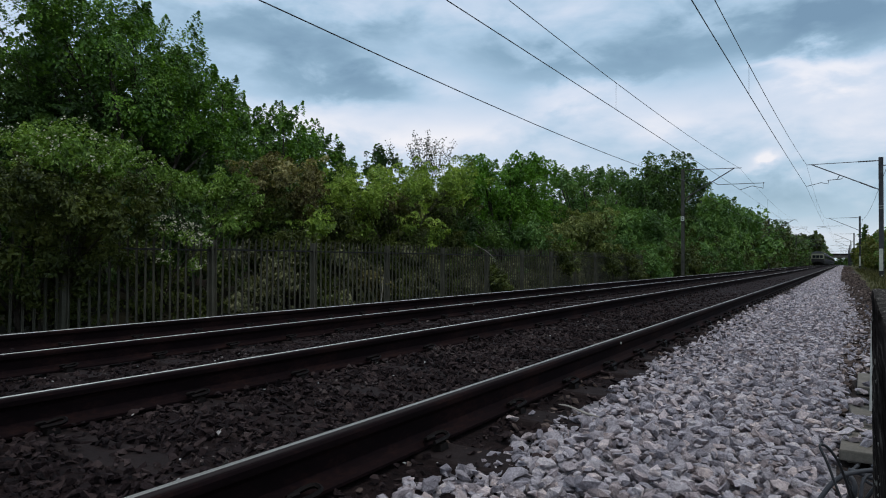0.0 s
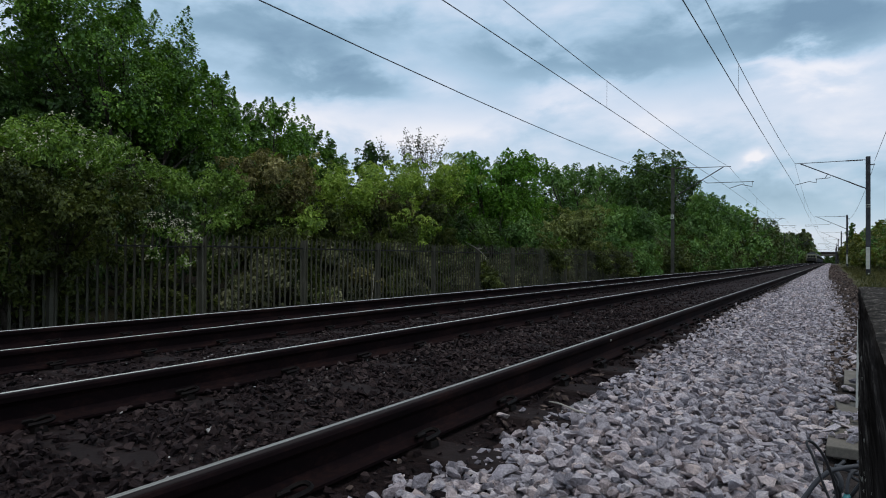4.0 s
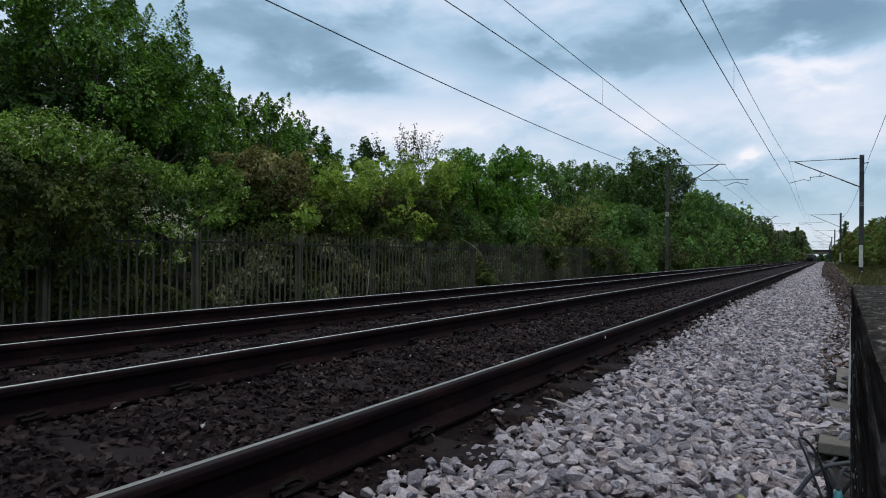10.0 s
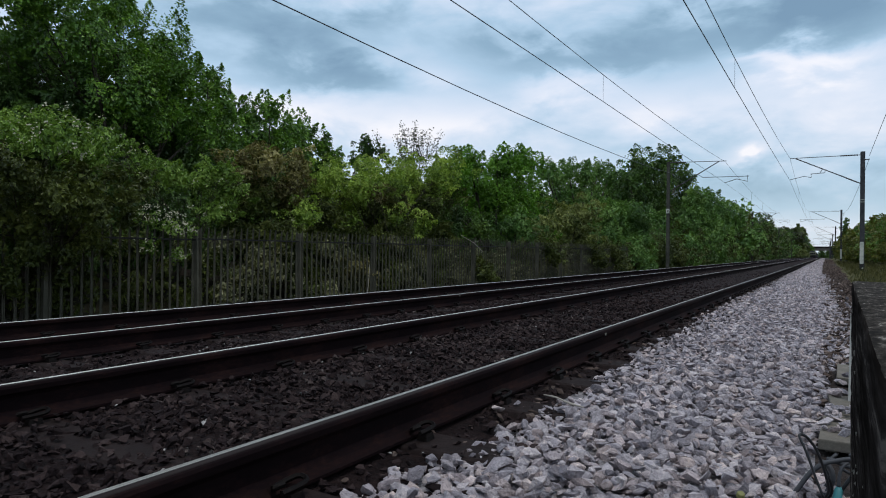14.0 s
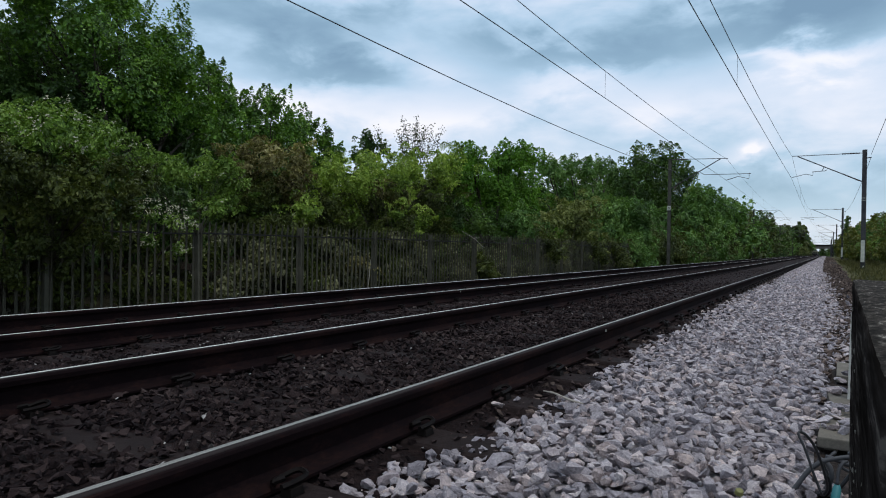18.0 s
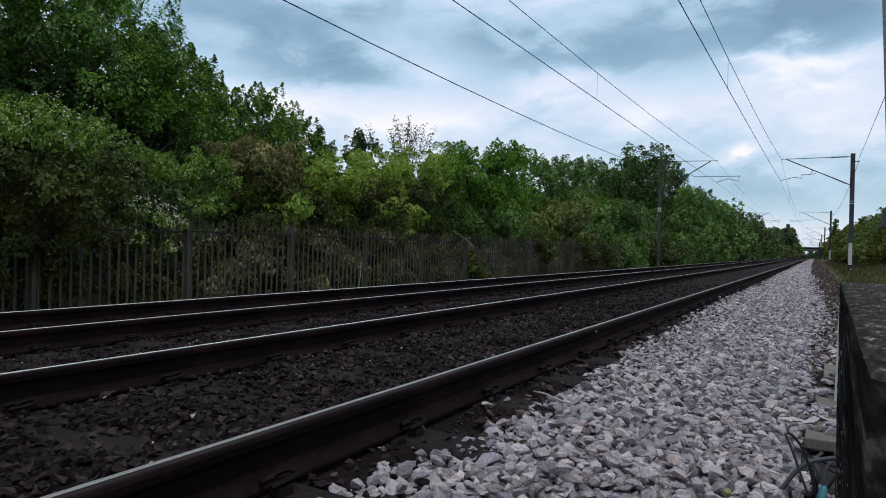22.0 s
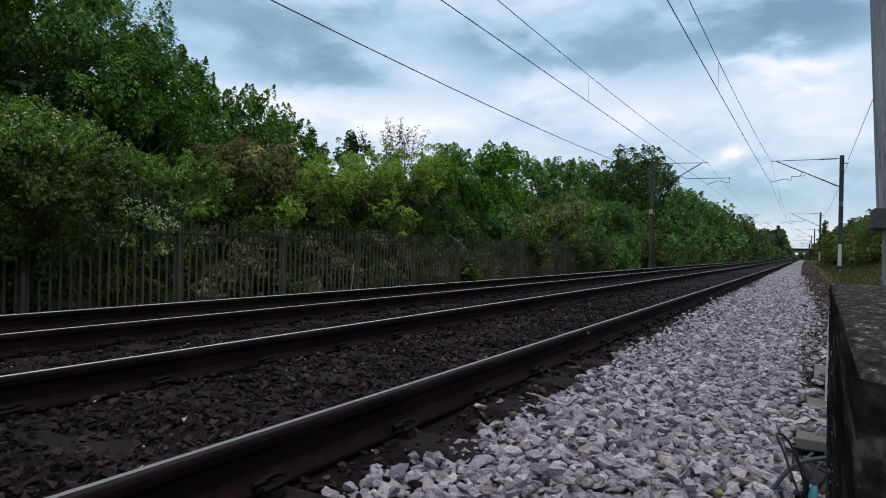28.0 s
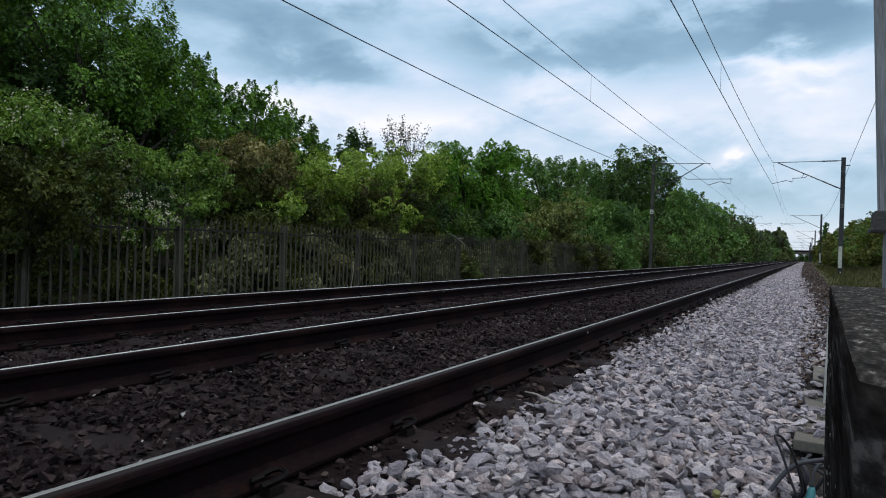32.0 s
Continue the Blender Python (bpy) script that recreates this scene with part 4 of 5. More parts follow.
PLANTS.append(("dark", [(-14.40, 57.15, 8.12, 2.01), (-13.68, 64.01, 9.14, 2.10), (-14.00, 73.74, 8.61, 2.01), (-14.45, 60.92, 6.32, 2.39), (-13.75, 50.87, 6.47, 1.36)]))
PLANTS.append(("olive", [(-12.50, 33.40, 2.42, 1.56), (-11.72, 34.41, 2.84, 1.08), (-12.00, 28.97, 1.95, 0.97)]))
PLANTS.append(("elder", [(-10.96, 4.92, 2.38, 0.50), (-9.97, 5.09, 2.36, 0.44), (-10.40, 5.90, 2.22, 0.43)]))
PLANTS.append(("leftb", [(-11.05, 5.30, 1.82, 0.64), (-9.88, 5.52, 1.65, 0.49), (-10.35, 4.58, 1.25, 0.37), (-10.79, 5.44, 1.34, 0.40), (-10.07, 5.91, 1.44, 0.31), (-10.35, 4.90, 1.04, 0.34), (-10.71, 5.81, 1.09, 0.34), (-10.10, 6.11, 1.94, 0.28), (-10.35, 4.73, 1.73, 0.51), (-9.90, 6.25, 1.62, 0.36), (-10.05, 6.30, 1.25, 0.30), (-9.80, 4.40, 1.75, 0.42), (-9.72, 5.00, 1.45, 0.40), (-9.75, 5.60, 1.22, 0.32), (-9.95, 4.00, 1.60, 0.42), (-10.10, 6.60, 1.90, 0.26)]))
PLANTS.append(("elder", [(-11.42, 5.17, 2.66, 0.39), (-10.68, 5.33, 2.69, 0.34), (-11.00, 5.99, 2.66, 0.37), (-11.34, 6.69, 2.61, 0.35), (-10.67, 5.03, 2.26, 0.35), (-11.00, 5.76, 2.29, 0.36)]))
PLANTS.append(("elder", [(-12.96, 8.42, 2.44, 0.57), (-12.15, 8.69, 2.26, 0.52), (-12.50, 9.69, 2.31, 0.53), (-12.12, 9.75, 1.55, 0.42), (-12.50, 10.34, 1.97, 0.62), (-12.84, 7.76, 2.96, 0.40), (-12.22, 10.03, 2.50, 0.44)]))
PLANTS.append(("brown", [(-13.44, 11.67, 2.96, 0.67), (-12.64, 11.92, 3.02, 0.64), (-13.00, 13.34, 2.99, 0.65), (-13.45, 12.08, 2.29, 0.70), (-12.62, 12.53, 2.21, 0.69)]))
PLANTS.append(("bramble", [(-12.94, 14.47, 2.51, 0.75), (-12.14, 15.10, 2.53, 0.74), (-12.50, 17.36, 2.83, 0.84), (-12.90, 15.49, 1.74, 0.71), (-12.17, 12.71, 1.67, 0.61), (-12.50, 17.05, 1.80, 0.75), (-12.90, 20.10, 2.71, 0.85), (-12.21, 18.31, 1.56, 0.69), (-12.50, 20.05, 3.49, 0.72), (-12.82, 18.55, 3.35, 0.64), (-12.23, 13.97, 2.85, 0.52), (-12.50, 15.97, 3.07, 0.58)]))
PLANTS.append(("bramble", [(-13.70, 15.40, 3.05, 0.80), (-13.60, 17.40, 3.35, 0.85), (-13.80, 19.90, 3.70, 0.95), (-13.60, 22.60, 4.05, 1.05), (-13.90, 18.60, 2.60, 0.90), (-13.80, 21.20, 2.90, 1.00)]))
PLANTS.append(("brown", [(-12.36, 16.85, 2.48, 0.48), (-11.92, 15.51, 2.54, 0.38), (-12.10, 17.20, 2.24, 0.41)]))
PLANTS.append(("dark", [(-12.90, 21.80, 1.81, 0.91), (-12.35, 23.29, 1.64, 0.90), (-12.86, 20.45, 1.77, 0.74)]))
PLANTS.append(("mid", [(-12.50, 27.10, 1.89, 1.06), (-12.20, 28.75, 1.39, 0.99)]))
PLANTS.append(("mid", [(-12.45, 41.69, 2.79, 1.69), (-11.67, 44.37, 3.09, 1.57), (-12.00, 52.52, 3.02, 1.60), (-12.35, 42.68, 1.29, 1.34), (-11.71, 49.44, 1.39, 1.51)]))
PLANTS.append(("mid", [(-11.85, 64.70, 4.05, 1.92), (-11.23, 70.81, 6.05, 1.90), (-11.50, 67.75, 6.65, 1.48), (-11.85, 67.70, 2.20, 2.00), (-11.21, 79.25, 3.42, 2.30), (-11.50, 88.41, 5.68, 1.89), (-11.78, 102.47, 3.92, 2.34), (-12.00, 77.00, 6.70, 1.60), (-12.00, 86.00, 6.60, 1.70), (-12.20, 95.00, 6.90, 1.80)]))


def woody(ob, lobes, foot, thick):
    """A tapered trunk with a limb to every lobe."""
    cx, cy = np.mean([l[0] for l in lobes]), np.mean([l[1] for l in lobes])
    cx = min(cx, -11.4) if -11.4 < cx < -9 and cy < 40 else cx
    top = min(l[2] for l in lobes)
    fork = Vector((cx + rng.uniform(-0.2, 0.2), cy + rng.uniform(-0.2, 0.2), foot + (top - foot) * 0.55))
    bm = bmesh.new()
    tube(bm, [(cx, cy, foot - 0.3), (cx + 0.03, cy, foot + 0.3), ((cx + fork.x) / 2 + 0.06, (cy + fork.y) / 2, (foot + fork.z) / 2), fork], [thick * 1.5, thick * 1.1, thick, thick * 0.85], 9)
    part("trunk", bm, BARK, ob, smooth=True)
    for x, y, z, r in lobes:
        bm = bmesh.new()
        end = Vector((x, y, z + r * 0.25))
        mid = fork.lerp(end, 0.5) + Vector(rng.normal(0, 0.12, 3)) * r
        pts = smooth_points([fork - Vector((0, 0, 0.1)), mid, end], 2)
        tube(bm, pts, list(np.linspace(thick * 0.6, thick * 0.12, len(pts))), 5)
        for _ in range(2):
            tip = Vector((x, y, z)) + Vector(rng.normal(0, 0.3, 3)) * r
            tube(bm, [mid, mid.lerp(tip, 0.5) + Vector((0, 0, 0.1 * r)), tip], [thick * 0.25, thick * 0.15, thick * 0.05], 4)
        part("limb", bm, BARK, ob, smooth=True)


def plant(kind, lobes, foot, size=None, fill=1.0):
    label, category = ABOUT[kind]
    dist = min(math.hypot(l[0], l[1]) for l in lobes)
    habit = "hang" if kind == "leftb" else "tall" if kind == "sycamore" else "dome" if category == "tree" else "spray"
    size = size or (max(0.08, 0.0043 * dist) if category == "tree" else max(0.062, 0.0041 * dist))
    ob = empty(category, pose(0, 0, 0), label, category, "lineside trees" if category == "tree" else "lineside bushes")
    span_r = max(l[3] for l in lobes)
    woody(ob, lobes, foot, (0.09 if category == "tree" else 0.035) * max(0.6, span_r))
    ratio = 0.8 if kind == "sycamore" else 0.62
    c, n, a, s = crown_points(lobes, size, fill, 1.3 if kind == "bright" else 0.8 if kind == "sycamore" else 0.9, habit, ratio)
    leaves("crown", c, n, size * s, LEAF[kind], ob, ratio, a)
    return ob, c, n


def extra_lobes(lobes, foot):
    """Lower growth under the lobes, down towards the ground."""
    out = []
    for x, y, z, r in lobes:
        if z - foot > 3.2:
            out.append((x - 0.4 * r, y + rng.uniform(-0.3, 0.3) * r, foot + (z - foot) * 0.72, r * 1.15))
        if z - foot > 1.6 * r + 0.5:
            out.append((x + rng.uniform(-0.4, 0.4) * r - 0.3 * r, y + rng.uniform(-0.3, 0.3) * r, foot + (z - foot) * 0.45, r * 1.1))
    return out


def build_plants():
    for kind, lobes in PLANTS:
        foot = -0.6
        if kind == "twig":
            ob = empty("tree", pose(0, 0, 0), *ABOUT[kind], "lineside trees")
            x, y, z, r = lobes[0]
            base = Vector((x, y, foot))
            part("trunk", tube(bmesh.new(), [base, (x, y, z - r * 1.2)], [0.1, 0.06], 7), BARK, ob)
            pts = []
            for k in range(26):
                away = rng.normal(0, 1)
                tip = Vector((x + rng.normal(0, 0.5) * r, y + away * 1.0 * r, z + (rng.uniform(0.2, 1.05) - 0.28 * abs(away)) * r))
                a = Vector((x, y + away * 0.6 * r, z - r * 1.2))
                path = smooth_points([a, a.lerp(tip, 0.55) + Vector((0, away * 0.12, -0.05)), tip], 4)
                part("limb", tube(bmesh.new(), path, list(np.linspace(0.016, 0.005, len(path))), 4), BARK, ob)
                for q in path[3:]:
                    pts += [np.array(q) + rng.normal(0, 0.10, 3) for _ in range(11)]
            pts = np.array(pts)
            leaves("crown", pts, rng.normal(size=pts.shape), 0.095, LEAF[kind], ob, 0.7)
            continue
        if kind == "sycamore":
            # added dark crowns close the sky gaps; the darker leaf stands in for shade
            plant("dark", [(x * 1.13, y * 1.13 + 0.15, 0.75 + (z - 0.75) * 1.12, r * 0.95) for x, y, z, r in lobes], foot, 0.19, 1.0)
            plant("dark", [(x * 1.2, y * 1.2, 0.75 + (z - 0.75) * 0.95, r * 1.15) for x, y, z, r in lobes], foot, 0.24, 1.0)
        low = extra_lobes(lobes, foot) if kind != "leftb" else []
        shrub = kind in ("elder", "bramble", "brown")
        # lower shrub growth takes the duller leaf in place of shade
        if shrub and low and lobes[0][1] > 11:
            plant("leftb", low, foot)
        # low sycamore growth gets the darker leaf in place of canopy shade
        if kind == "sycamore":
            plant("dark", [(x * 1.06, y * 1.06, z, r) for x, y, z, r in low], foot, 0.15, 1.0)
        ob, c, n = plant(kind, lobes if shrub or kind == "sycamore" else lobes + low, foot)
        if kind in ("elder", "bramble", "leftb") and lobes[0][1] < 20:
            pick = rng.integers(0, len(c), {"elder": 60, "bramble": 60, "leftb": 4}[kind])
            b = np.concatenate([c[pick] + rng.normal(0, 0.035, (len(pick), 3)) + np.array([0.05, -0.03, 0.05]) for _ in range(4)])
            leaves("blossom", b, n[np.tile(pick, 4)] + np.array([0.5, -0.5, 0.5]), 0.036, BLOSSOM, ob, 0.9)
    # a low shrub in flower that looks over the pales
    ob, c, n = plant("elder", [(-10.85, 6.95, 1.30, 0.20), (-10.85, 7.30, 1.22, 0.22), (-10.85, 7.70, 1.12, 0.22), (-10.85, 8.10, 1.08, 0.18), (-10.80, 7.20, 0.75, 0.22), (-10.80, 7.80, 0.62, 0.20)], -0.75, 0.05, 0.7)
    pick = rng.integers(0, len(c), 90)
    b = np.concatenate([c[pick] + rng.normal(0, 0.025, (len(pick), 3)) + np.array([0.04, -0.02, 0.03]) for _ in range(4)])
    leaves("blossom", b, n[np.tile(pick, 4)] + np.array([0.5, -0.5, 0.5]), 0.034, BLOSSOM, ob, 0.9)
    # added darker growth that closes the view, and the sky gaps, behind the bushes
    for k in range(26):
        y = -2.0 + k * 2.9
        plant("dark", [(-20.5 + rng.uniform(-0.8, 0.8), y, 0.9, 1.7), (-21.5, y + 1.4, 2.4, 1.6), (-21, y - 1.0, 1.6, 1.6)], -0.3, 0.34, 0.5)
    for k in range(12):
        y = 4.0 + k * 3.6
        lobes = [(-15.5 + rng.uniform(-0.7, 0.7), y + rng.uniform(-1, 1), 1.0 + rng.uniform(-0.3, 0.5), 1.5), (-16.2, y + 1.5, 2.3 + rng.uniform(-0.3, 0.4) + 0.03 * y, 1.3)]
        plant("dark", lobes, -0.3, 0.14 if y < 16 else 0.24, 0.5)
    # thicket under the hanging bush, its shade put into dark leaves; shoots through pales
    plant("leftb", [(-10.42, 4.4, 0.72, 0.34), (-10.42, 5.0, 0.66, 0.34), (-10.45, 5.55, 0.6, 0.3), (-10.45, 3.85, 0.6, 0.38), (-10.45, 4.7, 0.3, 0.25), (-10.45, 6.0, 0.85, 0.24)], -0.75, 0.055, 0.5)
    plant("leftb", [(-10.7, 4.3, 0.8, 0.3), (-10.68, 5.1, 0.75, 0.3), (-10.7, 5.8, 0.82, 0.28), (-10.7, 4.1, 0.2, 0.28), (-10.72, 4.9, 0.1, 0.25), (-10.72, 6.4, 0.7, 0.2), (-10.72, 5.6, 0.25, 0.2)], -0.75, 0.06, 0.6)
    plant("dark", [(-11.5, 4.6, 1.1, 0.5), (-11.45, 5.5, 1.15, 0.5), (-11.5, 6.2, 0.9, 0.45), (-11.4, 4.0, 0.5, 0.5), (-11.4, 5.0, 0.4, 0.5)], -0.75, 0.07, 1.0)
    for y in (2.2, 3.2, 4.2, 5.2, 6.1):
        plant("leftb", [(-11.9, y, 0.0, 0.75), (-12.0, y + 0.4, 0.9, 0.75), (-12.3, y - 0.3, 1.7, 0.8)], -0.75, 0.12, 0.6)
    # added dark leaves close the hollow between bushes, standing in for its shade
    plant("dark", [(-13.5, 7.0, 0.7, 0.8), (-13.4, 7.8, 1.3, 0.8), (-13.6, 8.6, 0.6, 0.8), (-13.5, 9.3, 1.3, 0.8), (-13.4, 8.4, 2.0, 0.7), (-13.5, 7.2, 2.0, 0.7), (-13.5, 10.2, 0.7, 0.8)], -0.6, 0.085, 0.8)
    # ragged undergrowth at the fence, speckled with seed heads
    for k in range(29):
        y = 6.1 + k * 1.15 + rng.uniform(-0.4, 0.4)
        lobes = [(-11.6 + rng.uniform(-0.15, 0.15), y, -0.3 + rng.uniform(-0.15, 0.2), 0.55), (-11.75, y + 0.6, 0.25 + rng.uniform(-0.25, 0.25), 0.5), (-11.9, y + 0.2, 0.75 + rng.uniform(-0.3, 0.2), 0.45)]
        ob, c, n = plant("leftb" if k % 3 == 2 or y < 8.3 else "thicket", lobes, -0.75, 0.075, 0.8)
        pick = rng.integers(0, len(c), 30 if y < 8.3 else 110 if y < 18 else 50)
        leaves("seed_head", c[pick] + np.array([0.1, -0.05, 0.03]), n[pick], 0.035, BLOSSOM, ob, 0.9)


build_plants()


def climbing_ivy():
    """A thicket that has grown through the pales."""
    for y, z, r in ((20.4, -0.1, 0.55), (26.8, 0.75, 0.7), (33.5, 0.6, 0.9), (37.5, 0.3, 1.1)):
        lobes = [(-10.75, y, z, r), (-10.7, y + r, z - 0.35, r * 0.7), (-11.0, y - r * 0.6, z + 0.5, r * 0.6)]
        plant("leftb", lobes, -0.75, 0.1, 0.8)


climbing_ivy()


def blossom_spray():
    """Cream elder flower heads hanging over the fence."""
    ob = empty("elder_spray", pose(0, 0, 0), "cream elder flower heads hanging over the fence", "blossom")
    for y, z, r in ((7.75, 1.42, 0.2), (8.05, 1.3, 0.16), (7.3, 1.5, 0.1)):
        head = np.array([-11.05, y, z]) + rng.normal(size=(10, 3)) * np.array([0.15, r * 0.8, r * 0.6])
        pts = np.concatenate([q + rng.normal(0, 0.028, (7, 3)) for q in head])
        tagged(leaves("flower_head", pts, rng.normal(size=pts.shape) * 0.5 + np.array([0.6, -0.5, 0.7]), 0.03, BLOSSOM, ob, 0.9), kind="stuff")
        stem = [(-11.3, y, z - 0.5), (-11.15, y + 0.05, z - 0.1), (-11.05, y, z + 0.05)]
        part("stem", tube(bmesh.new(), stem, [0.012, 0.008, 0.004], 5), BARK, ob)


blossom_spray()


def fence_growth():
    """A broken branch and a clump of ivy caught in the pales."""
    bm = bmesh.new()
    tube(bm, smooth_points([(-10.68, 18.7, 1.29), (-10.64, 19.5, 1.06), (-10.66, 20.24, 0.75)], 4), list(np.linspace(0.006, 0.013, 9)), 5)
    tube(bm, [(-10.64, 19.5, 1.06), (-10.58, 19.8, 1.1)], [0.006, 0.003], 4)
    tagged(part("broken_branch", bm, STICK), "bleached broken branch hung on the fence", "branch")
    bm = bmesh.new()
    tube(bm, smooth_points([(-10.7, 13.6, -0.6), (-10.66, 13.64, -0.1), (-10.68, 13.7, 0.37)], 4), list(np.linspace(0.012, 0.006, 9)), 5)
    tagged(part("dead_stem", bm, STICK), "pale dead stem standing against the fence", "stem")
    plant("brown", [(-11.4, 13.9, 0.1, 0.5), (-11.5, 14.6, -0.2, 0.5)], -0.75, 0.08, 0.8)
    plant("leftb", [(-10.75, 20.5, 0.1, 0.36), (-10.72, 20.9, -0.15, 0.4), (-10.8, 20.2, 0.45, 0.28)], -0.75, 0.085, 0.9)


fence_growth()


def weed_clumps():
    """Weeds that stand behind the plinth."""
    for x, y, r in ((0.82, 7.2, 0.16), (1.0, 8.0, 0.2), (0.72, 6.5, 0.12), (1.3, 9.5, 0.25)):
        ob = empty("weed", pose(x, y, -0.13), "small dark leafy weed in the grass", "weed", "weeds")
        pts = rng.normal(size=(150, 3)) * np.array([r * 0.6, r * 0.6, r * 0.5]) + np.array([0, 0, r])
        leaves("leaves", pts, rng.normal(size=pts.shape) + np.array([0, 0, 1.0]), 0.06, LEAF["dark"], ob)
        for k in range(4):
            part("stem", tube(bmesh.new(), [(0, 0, -0.05), (rng.normal(0, r * 0.3), rng.normal(0, r * 0.3), r * 1.4)], [0.005, 0.003], 4), BARK, ob)


weed_clumps()


def cutting_edge():
    """Low growth at the foot of the trees beyond the end of the fence."""
    for k in range(22):
        y = 43 + k * 5.2 + rng.uniform(-1, 1)
        r = 1.0 + 0.006 * y + rng.uniform(-0.2, 0.3)
        lobes = [(-10.4 + rng.uniform(-0.5, 0.3), y, 0.1, r), (-11.2, y + 1.6, 1.4 + rng.uniform(-0.3, 0.8), r * 1.1), (-11.0, y - 1.5, 0.7, r)]
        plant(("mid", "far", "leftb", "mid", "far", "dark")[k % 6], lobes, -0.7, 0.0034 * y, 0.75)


cutting_edge()


def far_lineside():
    """Trees on both sides that close up towards the bridge."""
    made = {}
    for v in range(10):
        h = 9.0 + rng.uniform(-0.8, 0.8)
        lobes = [(rng.uniform(-2.2, 1.2), rng.uniform(-3, 3), h * f, r) for f, r in ((0.82, 1.7), (0.7, 2.2), (0.62, 2.3), (0.48, 2.5), (0.4, 2.4), (0.25, 2.4), (0.12, 2.0), (0.1, 2.2), (0.3, 2.2))]
        ob = empty("tree", pose(0, 0, 0), *ABOUT["far"], "lineside trees")
        woody(ob, lobes[:3], 0, 0.18)
        size = 0.42 if v < 5 else 1.2
        c, n, a, s = crown_points(lobes, size, 0.45, 0.45, "dome")
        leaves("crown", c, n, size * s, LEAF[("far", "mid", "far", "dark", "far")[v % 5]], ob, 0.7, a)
        made[v] = ob
    place, k = [], 0
    y = 95.0
    while y < 690:
        place.append((-12.2 + rng.uniform(-0.8, 0.5), y, lerp(y, [(95, 1.0), (128, 1.04), (230, 1.08), (262, 1.25), (310, 1.28), (430, 1.15)]) + rng.uniform(-0.1, 0.1)))
        y += 5.6 if y < 200 else 12.0
    y = 64.0
    while y < 690:
        place.append((-16.5 + rng.uniform(-1, 1), y, 1.02 + rng.uniform(-0.1, 0.12)))
        y += 10.0 if y < 200 else 26.0
    y = 150.0
    while y < 690:
        place.append((6.6 + 0.004 * y + rng.uniform(-0.8, 0.8), y, 0.62 + 0.0007 * y + rng.uniform(-0.08, 0.08)))
        y += 8.0 if y < 260 else 17.0
    seen = set()
    for x, y, s in place:
        k += 1
        v = (3 if 148 < y < 178 else (0, 1, 4, 2, 0, 4, 3)[k % 7]) + (5 if y > 230 else 0)
        ob = made[v]
        m = pose(x + bend(y)[0], y, -0.6 + bend(y)[1], 0, 0, rng.uniform(0, 360)) @ Matrix.Scale(s, 4)
        if v not in seen:
            seen.add(v)
            ob.matrix_world = m
        else:
            copy_thing(ob, m @ Matrix.Scale(1 / ob.scale[0], 4))


far_lineside()


def beyond_bridge():
    """Wooded ground that closes the line behind the bridge."""
    for k in range(17):
        x, y = -66 + k * 6.5 + rng.uniform(-1.5, 1.5), 740 + rng.uniform(-20, 40)
        lobes = [(x, y, 1.0, 4.5), (x + 3, y + 3, -1.0, 4.5), (x - 3, y, -2.0, 4.5), (x + 1, y, 2.6 + rng.uniform(-1, 1), 3.2)]
        plant("dark", lobes, -4.5, 1.5, 1.3)


beyond_bridge()


def right_bank():
    for k in range(30):
        y = 36 + 4.0 * k + rng.uniform(-1.5, 1.5)
        x = lerp(y, [(36, 5.4), (60, 4.4), (90, 3.8), (160, 3.6)]) + rng.uniform(-0.5, 0.5)
        h = lerp(y, [(36, 2.9), (50, 3.9), (70, 4.9), (100, 5.4), (160, 6.6)]) + rng.uniform(-0.35, 0.35)
        r = 0.26 * h
        lobes = [(x + 0.7 * r, y, h - r, r), (x - 0.1 * r, y - 1.4, h * 0.5, r), (x + 0.3 * r, y + 1.6, h * 0.62, r), (x - 0.6 * r, y + 0.4, h * 0.22, r), (x + 1.3 * r, y - 1.0, h * 0.72, r), (x + 0.5 * r, y + 0.8, h * 0.3, r)]
        plant("right" if k % 3 else "mid", lobes, 0.1, 0.0031 * y, 0.7)
    for x, y, h in ((2.6, 76, 2.4), (2.7, 84, 3.0), (2.6, 92, 4.2), (2.7, 103, 4.4), (2.3, 112, 3.6), (2.4, 122, 4.2), (2.1, 134, 4.0), (2.0, 148, 4.6), (6.6, 31, 2.4), (7.4, 26, 2.3)):
        r = 0.28 * h
        plant("right", [(x, y, h - r, r), (x + 0.3, y - 1.0, h * 0.5, r), (x, y + 1.2, h * 0.45, r), (x - 0.2, y, h * 0.2, r)], 0.0, 0.0031 * y, 0.7)
    ob = empty("conifer", pose(3.1, 158, -0.1), "dark narrow conifer above the lineside bushes", "tree", "lineside trees")
    part("trunk", tube(bmesh.new(), [(0, 0, -0.3), (0, 0, 7.5)], [0.2, 0.03], 7), BARK, ob)
    lobes = [(0, 0, z, 1.25 * (1 - (z / 9.6) ** 2) + 0.15) for z in np.linspace(0.8, 8.0, 9)]
    c, n, a, s = crown_points(lobes, 0.4, 1.0)
    leaves("crown", c, n, 0.4 * s, LEAF["dark"], ob, 0.6, a)


right_bank()


